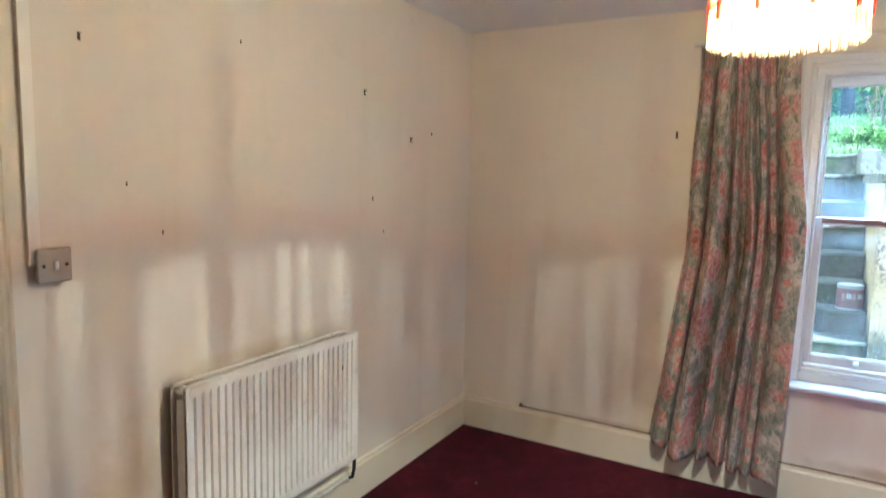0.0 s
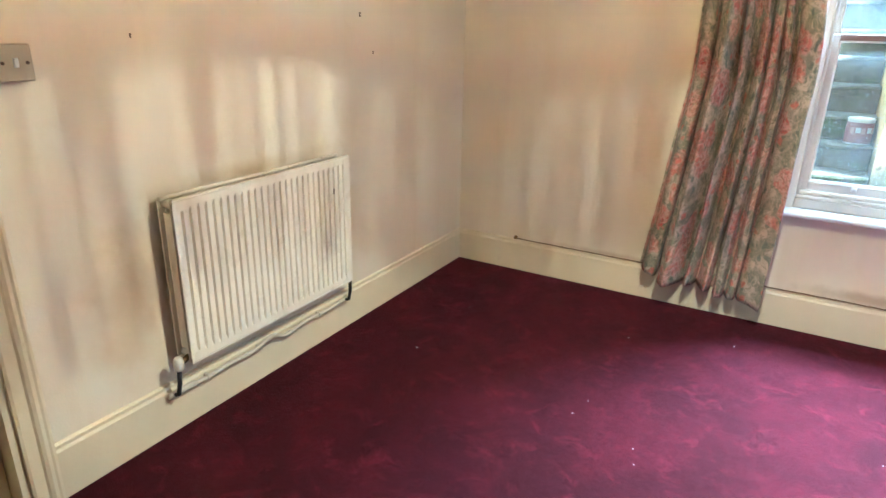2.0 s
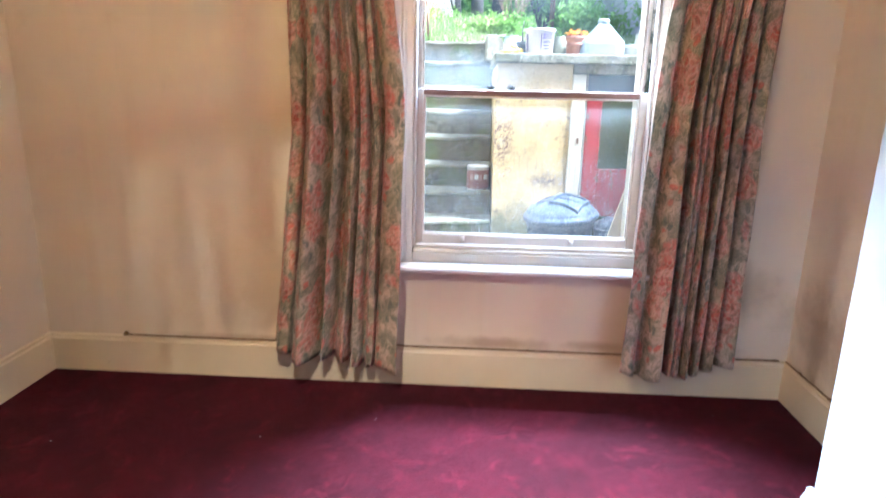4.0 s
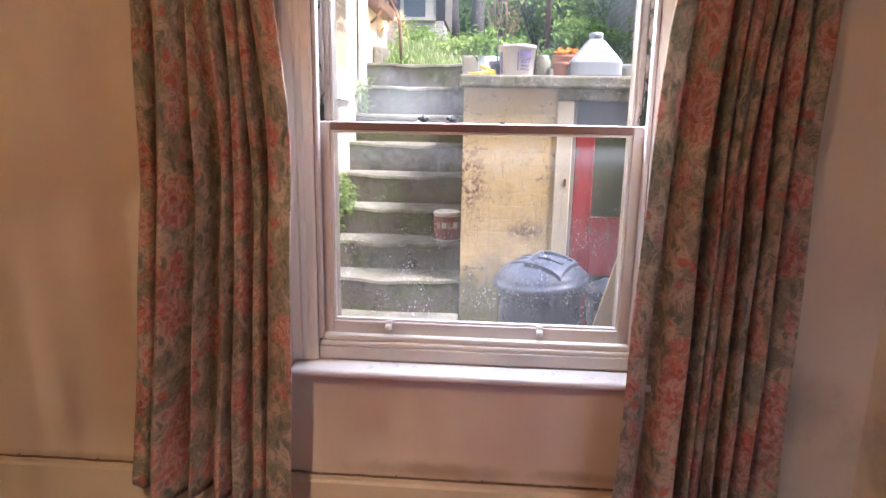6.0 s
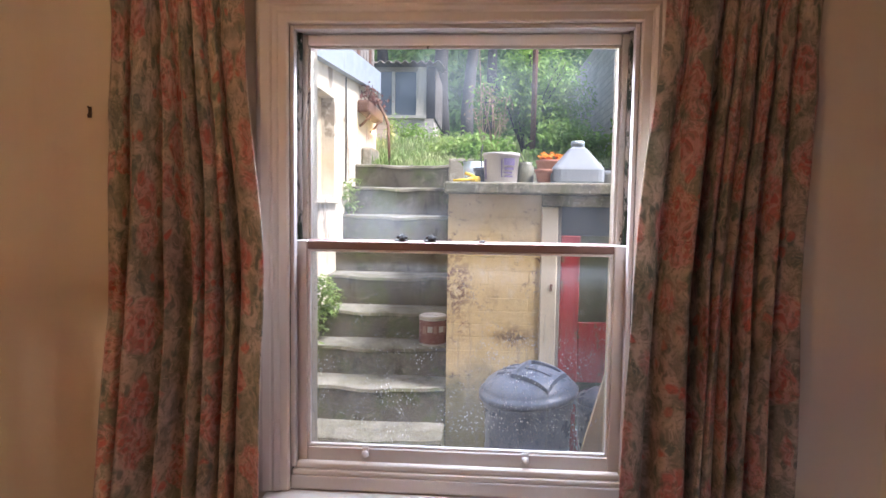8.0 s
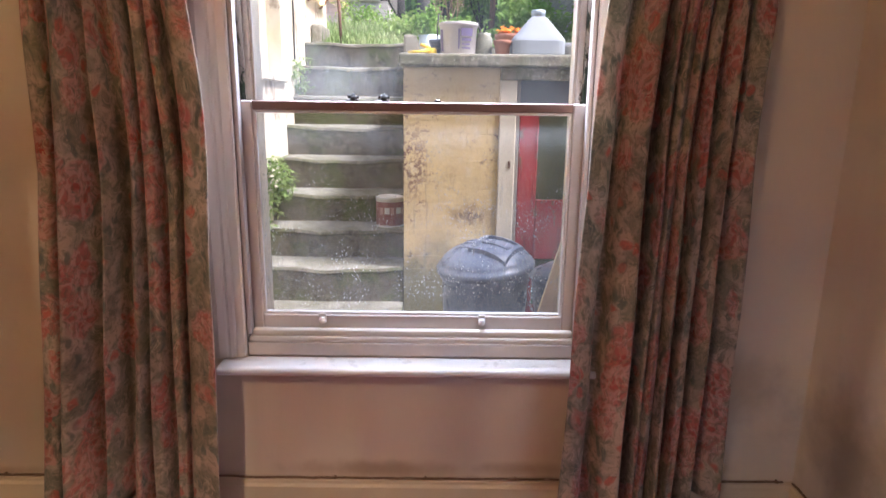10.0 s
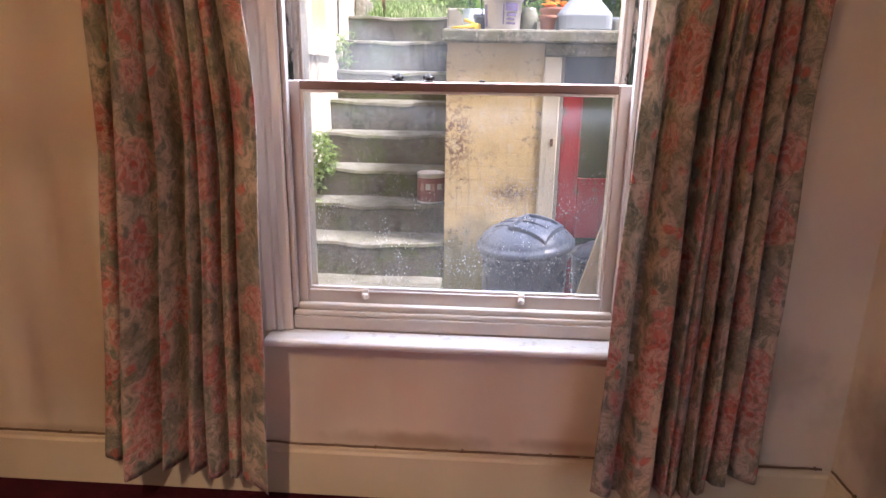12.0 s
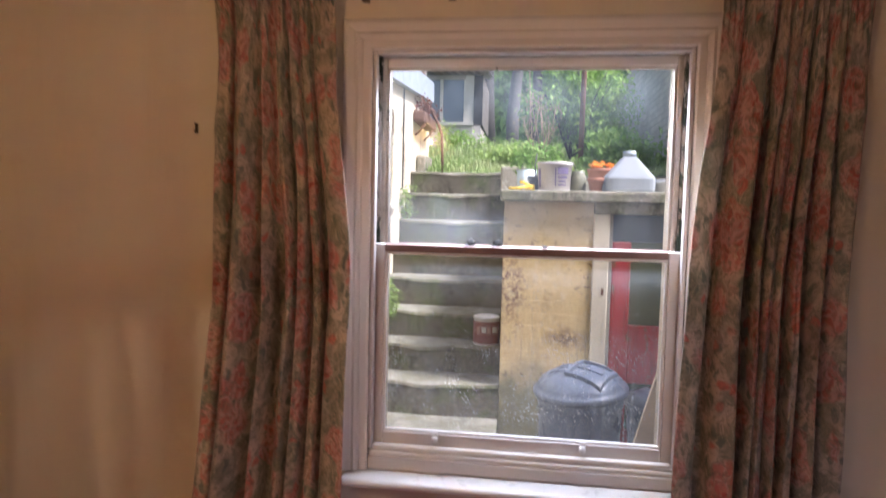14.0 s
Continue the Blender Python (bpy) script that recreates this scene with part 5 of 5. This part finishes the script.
for a, b in zip(secs, secs[1:]):
    for i in range(24):
        bm.faces.new((a[i], a[(i + 1) % 24], b[(i + 1) % 24], b[i]))
bm.faces.new(secs[0][::-1]), bm.faces.new(secs[-1])
part("body", bm, JUG, jug)
part("screw_cap", lathe((3.02, 1.6, TZ + 0.21), [(0, 0), (0.038, 0), (0.038, 0.024), (0.034, 0.028), (0, 0.028)], 20), PALE_POT, jug, "pale blue screw cap")

tub = thing("plastic_tub", (2.595, 1.6, TZ), "white plastic tub with a purple printed label", "tub")
part("body", lathe((2.595, 1.6, TZ), [(0, 0), (0.088, 0), (0.092, 0.006), (0.1, 0.145), (0.106, 0.15), (0.106, 0.166), (0.1, 0.168), (0.094, 0.158), (0, 0.15)], 32), TUB, tub)
for a0, a1, z0, z1 in ((-2.85, -2.55, 0.02, 0.13), (-1.45, -0.75, 0.095, 0.135), (-1.4, -0.8, 0.07, 0.085), (-1.4, -0.9, 0.05, 0.06), (-1.4, -0.85, 0.03, 0.04), (-1.6, -1.52, 0.03, 0.13)):
    bm = bmesh.new()
    vv = [[bm.verts.new((2.595 + (0.0935 + 0.055 * zz) * math.cos(a0 + (a1 - a0) * k / 6), 1.6 + (0.0935 + 0.055 * zz) * math.sin(a0 + (a1 - a0) * k / 6), TZ + zz)) for k in range(7)] for zz in (z0, z1)]
    for k in range(6):
        bm.faces.new((vv[0][k], vv[0][k + 1], vv[1][k + 1], vv[1][k]))
    part("print_bar", bm, LABEL, tub)
solo("glass_jar", lathe((2.735, 1.62, TZ), [(0, 0), (0.042, 0), (0.046, 0.006), (0.046, 0.09), (0.036, 0.105), (0.038, 0.12), (0.03, 0.12), (0.028, 0.1), (0.038, 0.085), (0.038, 0.012), (0, 0.012)], 24), JAR, "cloudy grey-green glass jar", "jar")
pot = [(0, 0), (0.033, 0), (0.043, 0.058), (0.048, 0.059), (0.05, 0.078), (0.044, 0.079), (0.04, 0.06), (0, 0.058)]
solo("flower_pot", lathe((2.83, 1.56, TZ), pot, 24), TERRACOTTA, "small empty terracotta flower pot", "flower pot", "flower pots")
solo("flower_pot", lathe((2.485, 1.68, TZ), [(r, z * 1.15) for r, z in pot], 24), BIN, "small black plastic flower pot", "flower pot", "flower pots")
solo("garden_stick", tube(((2.487, 1.68, TZ + 0.06), (2.48, 1.69, TZ + 0.16), (2.49, 1.7, TZ + 0.23)), 0.004, 6), BARK, "thin stick standing in a black pot", "stick")
solo("garden_stick", tube(((2.735, 1.62, TZ + 0.012), (2.725, 1.63, TZ + 0.12), (2.7, 1.64, TZ + 0.175)), 0.003, 6), BARK, "thin stick standing in the jar", "stick")
glove = thing("rubber_glove", (2.42, 1.55, TZ), "yellow rubber glove lying on the stone slab", "glove")
bm = lathe((2.45, 1.56, TZ), [(0, 0), (0.026, 0), (0.032, 0.012), (0.03, 0.03), (0.024, 0.036), (0.02, 0.03), (0, 0.022)], 14)
part("cuff", bm, YELLOW, glove)
for k in range(4):
    y = 1.50 + 0.022 * k
    part("finger", tube(((2.44, y + 0.01, TZ + 0.022), (2.39, y, TZ + 0.012), (2.34 - 0.012 * (k % 2), y - 0.004, TZ + 0.009)), 0.01, 8, 0.007), YELLOW, glove)
part("thumb", tube(((2.45, 1.55, TZ + 0.028), (2.425, 1.545, TZ + 0.044), (2.395, 1.53, TZ + 0.05)), 0.009, 8), YELLOW, glove)
solo("lidded_tin", lathe((3.235, 1.68, TZ), [(0, 0), (0.06, 0), (0.06, 0.055), (0.066, 0.056), (0.066, 0.075), (0.06, 0.08), (0, 0.082)], 24), TIN, "small dull tin with a pale lid", "tin")


# ---- planting ----
def leaf_mesh(centres, size, seed, droop=0.3, slim=0.5):
    """Many small folded leaves at the given places; as vertex and face lists."""
    r = np.random.RandomState(seed)
    n = len(centres)
    ang, tilt, sz = r.uniform(0, 2 * np.pi, n), r.uniform(-0.9, 0.7, n) - droop, size * r.uniform(0.6, 1.35, n)
    d = np.stack([np.cos(ang) * np.cos(tilt), np.sin(ang) * np.cos(tilt), np.sin(tilt)], 1)
    side = np.stack([-np.sin(ang), np.cos(ang), r.uniform(-0.5, 0.5, n)], 1)
    side /= np.linalg.norm(side, axis=1)[:, None]
    up = np.cross(d, side)
    c, s = np.asarray(centres), sz[:, None]
    p = np.stack([c, c + d * s * 0.5 + side * s * slim * 0.5 + up * s * 0.08, c + d * s - up * s * 0.1, c + d * s * 0.5 - side * s * slim * 0.5 + up * s * 0.08], 1).reshape(-1, 3)
    k = np.arange(n)[:, None] * 4
    faces = np.concatenate([k + np.array([[0, 1, 2]]), k + np.array([[0, 2, 3]])], 0)
    return p, faces


def leaves(name, centres, size, seed, material, parent=None, droop=0.3, slim=0.5, label=""):
    p, f = leaf_mesh(centres, size, seed, droop, slim)
    if parent is not None:
        p = p - np.array(BASE[parent])
    me = bpy.data.meshes.new(name)
    me.from_pydata(p.tolist(), [], f.tolist())
    me.materials.append(material)
    ob = new(name, me)
    if parent is not None:
        ob.parent = parent
    return tagged(ob, label, kind="stuff" if parent is None else "")


def clumps(r, n, centre, radii, k, spread):
    """n points gathered in k clumps inside an ellipsoid."""
    c = r.normal(size=(k, 3))
    c /= np.linalg.norm(c, axis=1)[:, None]
    c = c * r.uniform(0.25, 1.0, (k, 1)) * np.array(radii) + np.array(centre)
    pick = r.randint(0, k, n)
    return c[pick] + r.normal(size=(n, 3)) * spread * r.uniform(0.5, 1.2, (k, 1))[pick]


npr = np.random.RandomState(11)


def tree(x, y, r0, height, lean, bark, crown_at, crown, n, seed, leaf=DARK_LEAF):
    z0 = garden_z(y)
    root = thing("tree", (x, y, z0), "tall garden tree with a bare trunk and leafy crown" if bark is BARK else "slim grey-barked tree with a leafy crown", "tree", "trees behind the garden")
    rr = random.Random(seed)
    pts = [(x + lean * k / 8 + 0.05 * math.sin(k * 1.3 + seed), y + 0.05 * math.cos(k * 1.7 + seed), z0 - 0.05 + height * k / 8) for k in range(9)]
    bm = tube(pts, r0, 12, r0 * 0.35)
    for _ in range(7):
        k = rr.randint(4, 8)
        a = rr.uniform(0, 6.28)
        b = Vector(pts[k])
        l = rr.uniform(0.8, 1.6)
        bm_tube(bm, (b, b + Vector((math.cos(a), math.sin(a), 0.5)) * l * 0.5, b + Vector((math.cos(a), math.sin(a), 0.8)) * l), r0 * 0.3, 6, r0 * 0.06)
    part("trunk", bm, bark, root)
    r = np.random.RandomState(seed)
    c = clumps(r, n, (x + lean, y, z0 + crown_at), crown, 40, 0.22)
    leaves("crown", c, 0.15, seed, leaf, root)


tree(1.66, 10.0, 0.16, 6.5, 0.1, BARK, 5.2, (1.7, 1.4, 1.9), 2600, 21)
tree(2.15, 10.6, 0.14, 6.2, 0.25, GREY_BARK, 5.0, (1.6, 1.4, 1.9), 2400, 22)
tree(2.62, 11.4, 0.13, 6.5, -0.1, BARK, 5.2, (1.6, 1.4, 1.8), 2400, 23)
tree(0.35, 11.5, 0.15, 6.5, -0.3, BARK, 4.6, (1.9, 1.5, 2.0), 2600, 24)
tree(3.5, 12.0, 0.14, 6.0, 0.2, GREY_BARK, 4.6, (1.8, 1.5, 1.9), 2400, 25)
tree(4.9, 11.0, 0.15, 6.0, 0.3, BARK, 4.6, (1.8, 1.5, 1.9), 2400, 26, LEAF)

# far woods behind the trees
c = npr.uniform((-7, 12.5, 2.4), (12, 15.5, 6.6), (90, 3))
pick = npr.randint(0, 90, 15000)
c = c[pick] + npr.normal(size=(15000, 3)) * (0.7, 0.4, 0.6)
tagged(leaves("woodland", c, 0.26, 31, DARK_LEAF), "dense dark woodland foliage behind the garden", "woodland")
structure("backdrop", box(-30, 30, 19, 19.3, 2, 7.5), DARK_LEAF, "dark green distance behind the woodland", "backdrop")

# bush and low plants
bush = thing("bush", (2.95, 5.2, garden_z(5.2)), "loose leafy green bush in the garden", "bush")
c = clumps(npr, 3600, (3.0, 5.3, 2.85), (0.62, 0.5, 0.62), 60, 0.085)
leaves("foliage", c, 0.075, 41, LEAF, bush)
bm = bmesh.new()
for k in range(16):
    a, l = npr.uniform(0, 6.28), npr.uniform(0.6, 1.2)
    e = Vector((math.cos(a) * 0.45, math.sin(a) * 0.35, l))
    b = Vector((2.95, 5.25, garden_z(5.2)))
    bm_tube(bm, (b, b + e * 0.5 + Vector((0, 0, 0.1)), b + e), 0.012, 5, 0.003)
part("stems", bm, BARK, bush)
dry = thing("dry_plant", (2.5, 4.6, garden_z(4.6)), "tall dry flower stems with pinkish seed heads", "plant")
bm = bmesh.new()
heads = []
for k in range(16):
    b = Vector((2.42 + npr.uniform(0, 0.2), 4.55 + npr.uniform(-0.1, 0.1), garden_z(4.6)))
    tip = b + Vector((npr.uniform(-0.15, 0.15), npr.uniform(-0.1, 0.1), npr.uniform(0.3, 0.75) if k else 1.35))
    bm_tube(bm, (b, (b + tip) / 2 + Vector((0.02, 0, 0)), tip), 0.006, 5, 0.003)
    heads += [tip + Vector(npr.normal(size=3) * 0.045) for _ in range(26)]
part("stems", bm, DRY, dry)
leaves("seed_heads", [tuple(h) for h in heads], 0.03, 43, DRY, dry)
c = np.concatenate([clumps(npr, 1800, (3.35, 4.0, 2.2), (0.5, 0.5, 0.22), 30, 0.07), clumps(npr, 900, (2.35, 4.2, 2.14), (0.5, 0.4, 0.12), 24, 0.05), clumps(npr, 700, (1.35, 7.4, 2.68), (0.6, 0.4, 0.2), 20, 0.08), clumps(npr, 2600, (3.6, 6.5, 2.7), (0.35, 1.4, 0.8), 50, 0.1)])
tagged(leaves("weeds", c, 0.07, 44, LEAF), "low leafy weeds over the garden bank", "weeds")
c = clumps(npr, 260, (2.93, 2.2, TZ + 0.185), (0.1, 0.07, 0.012), 14, 0.014)
marigold = thing("orange_flowers", (2.93, 2.2, TZ), "bright orange flowers in a shallow pot", "flowers")
part("pot", lathe((2.93, 2.2, TZ), [(0, 0), (0.065, 0), (0.085, 0.15), (0.092, 0.155), (0.092, 0.175), (0.082, 0.175), (0.078, 0.16), (0, 0.155)], 20), TERRACOTTA, marigold)
leaves("petals", c, 0.03, 45, ORANGE, marigold, 0.0, 0.9)
pail = thing("potted_plant", (2.43, 2.05, TZ), "straggly plant in a pale blue pot", "potted plant")
part("pot", lathe((2.43, 2.05, TZ), [(0, 0), (0.055, 0), (0.068, 0.15), (0.06, 0.15), (0.055, 0.13), (0, 0.13)], 20), PALE_POT, pail)
leaves("foliage", clumps(npr, 240, (2.43, 2.05, TZ + 0.23), (0.09, 0.08, 0.1), 14, 0.025), 0.045, 46, LEAF, pail)


def blades(name, x0, x1, y0, y1, n, h0, h1, seed, label):
    r = np.random.RandomState(seed)
    x, y = r.uniform(x0, x1, n), r.uniform(y0, y1, n)
    tuft = np.sin(x * 5 + 1) * np.cos(y * 4) * 0.3 + 1
    h, a, w = r.uniform(h0, h1, n) * tuft, r.uniform(0, 6.28, n), r.uniform(0.003, 0.007, n)
    z = np.array([garden_z(v) for v in y])
    lx_, ly_ = np.cos(a), np.sin(a)
    bend = r.uniform(0.1, 0.5, n) * h
    p = np.stack([np.stack([x - ly_ * w, y + lx_ * w, z], 1), np.stack([x + ly_ * w, y - lx_ * w, z], 1), np.stack([x + lx_ * bend * 0.3 + ly_ * w, y + ly_ * bend * 0.3 - lx_ * w, z + h * 0.6], 1), np.stack([x + lx_ * bend * 0.3 - ly_ * w, y + ly_ * bend * 0.3 + lx_ * w, z + h * 0.6], 1), np.stack([x + lx_ * bend, y + ly_ * bend, z + h], 1)], 1).reshape(-1, 3)
    f = []
    for i in range(n):
        k = 5 * i
        f += [(k, k + 1, k + 2, k + 3), (k + 3, k + 2, k + 4)]
    me = bpy.data.meshes.new(name)
    me.from_pydata(p.tolist(), [], f)
    me.materials.append(GRASS)
    return tagged(new(name, me), label, "grass", kind="stuff")


blades("grass", 1.3, 3.9, 3.22, 5.4, 6500, 0.03, 0.1, 51, "long bright green grass on the garden bank")
blades("meadow_grass", 0.2, 3.9, 5.4, 9.5, 5000, 0.08, 0.2, 52, "rough grass further up the garden")


def fern(at, n, size, seed):
    """Small leaves on arching stems that hang from the wall."""
    root = thing("wall_plant", at, "bright green weed growing out of the wall", "weed", "weeds on the wall")
    rr = random.Random(seed)
    bm, pts = bmesh.new(), []
    for _ in range(n):
        b = Vector(at) + Vector((-0.04, rr.uniform(-0.1, 0.1), rr.uniform(-0.2, 0.12) * size))
        tip = b + Vector((rr.uniform(0.06, 0.16), rr.uniform(-0.1, 0.1), rr.uniform(-0.06, 0.1))) * size
        mid = (b + tip) / 2 + Vector((0, 0, 0.025))
        bm_tube(bm, (b, mid, tip), 0.002, 4)
        for k in range(10):
            t = 0.25 + 0.75 * k / 9
            q = b.lerp(mid, t * 2) if t < 0.5 else mid.lerp(tip, t * 2 - 1)
            pts.append(tuple(q + Vector((rr.uniform(-0.012, 0.012), rr.uniform(-0.02, 0.02), rr.uniform(-0.012, 0.012)))))
    part("stems", bm, LEAF, root)
    leaves("foliage", pts, 0.036, seed, GRASS, root)


fern((1.5, 1.86, 1.02), 34, 1.0, 61)
fern((1.49, 2.62, 1.66), 22, 0.75, 62)
fern((1.49, 1.72, 0.8), 10, 0.6, 63)

# ---- garden further off ----
shed = thing("garden_shed", (1.22, 8.8, garden_z(8)), "old timber garden shed with a corrugated roof", "shed")
part("base", box(0.62, 1.68, 8.0, 9.6, 2.5, 2.95), GARDEN_BRICK, shed, "low brick base")
part("wall", box(0.62, 0.8, 8.02, 8.1, 2.951, 3.76), SHED_WOOD, shed)
part("wall", box(1.42, 1.56, 8.02, 8.1, 2.951, 3.76), SHED_PALE, shed, "pale peeling boards")
part("wall", box(0.8, 1.42, 8.02, 8.1, 3.69, 3.76), SHED_WOOD, shed)
part("side_wall", box(1.56, 1.7, 8.0, 9.6, 2.951, 3.76), TARRED, shed, "dark tarred side wall")
part("sill", box(0.7, 1.56, 7.96, 8.1, 2.951, 3.0), SHED_PALE, shed)
part("back_wall", box(0.62, 1.56, 8.6, 8.65, 2.951, 3.76), SHED_WOOD, shed)
for xa, xb in ((0.8, 1.03), (1.03, 1.42)):
    w = part("window", box(xa, xa + 0.025, 8.01, 8.07, 3.001, 3.689), SHED_PALE, shed)
    part("frame", box(xb - 0.025, xb, 8.01, 8.07, 3.001, 3.689), SHED_PALE, w)
    part("pane", box(xa + 0.026, xb - 0.026, 8.035, 8.04, 3.001, 3.689), DARK_PANE, w, "dull grey pane")
bm = bmesh.new()
sec = [[bm.verts.new((0.5 + k * 0.0325, y, z + 0.018 * (1 if (k // 2) % 2 else -1))) for k in range(41)] for y, z in ((7.85, 3.81), (9.7, 4.05))]
for k in range(40):
    bm.faces.new((sec[0][k], sec[0][k + 1], sec[1][k + 1], sec[1][k]))
rf = part("roof", bm, SHED_WOOD, shed, "grey corrugated sheet roof")
rf.modifiers.new("thickness", "SOLIDIFY").thickness = 0.008
for k in range(8):
    part("lattice", box(1.701, 1.715, 8.02 + 0.2 * k, 8.06 + 0.2 * k, 2.96, 3.75), SHED_WOOD, shed)
solo("clothes_pole", tube(((2.985, 4.5, 1.9), (2.995, 4.5, 3.0), (3.012, 4.5, 4.3)), 0.028, 10), RUST, "rusty brown metal clothes pole", "pole")
solo("bent_handrail", tube(((1.7, 3.3, 1.89), (1.69, 3.3, 2.15), (1.684, 3.3, 2.25), (1.66, 3.3, 2.32), (1.6, 3.3, 2.43), (1.592, 3.3, 2.47)), 0.012, 8), RUST, "bent dark iron handrail at the top step", "handrail")
hang = thing("hanging_planter", (1.52, 3.55, 2.3), "rusty trough planter with dry stems on the wall", "planter")
part("trough", box(1.472, 1.57, 3.05, 3.75, 2.32, 2.42, 0.02, 2), RUST, hang)
for y in (3.15, 3.6):
    part("bracket", tube(((1.474, y, 2.22), (1.52, y, 2.26), (1.56, y, 2.32)), 0.01, 6), RUST, hang)
bm, tufts = bmesh.new(), []
for k in range(16):
    b = Vector((1.53 + 0.02 * math.sin(k * 2.4), 3.09 + 0.041 * k, 2.418))
    tip = b + Vector((0.05 * math.sin(k * 1.9), 0.05 * math.cos(k * 3.1), 0.1 + 0.05 * math.sin(k * 2.7)))
    bm_tube(bm, (b, (b + tip) / 2 + Vector((0.01, 0, 0)), tip), 0.006, 5, 0.003)
    tufts += [tuple(b.lerp(tip, npr.uniform(0.4, 1.1)) + Vector(npr.normal(size=3) * 0.022)) for _ in range(9)]
part("stems", bm, RUST, hang)
leaves("dry_leaves", tufts, 0.045, 71, DEAD, hang)
structure("wall_garden", box(3.905, 4.15, 3.0, 13.0, 1.8, 3.66), GARDEN_BRICK, "tall weathered brick garden wall", "wall")
solo("kerb_stone", box(1.475, 1.56, 3.22, 3.6, GZ - 0.02, 2.06, 0.02, 2), CAP_STONE, "grey kerb stone beside the top step", "stone")
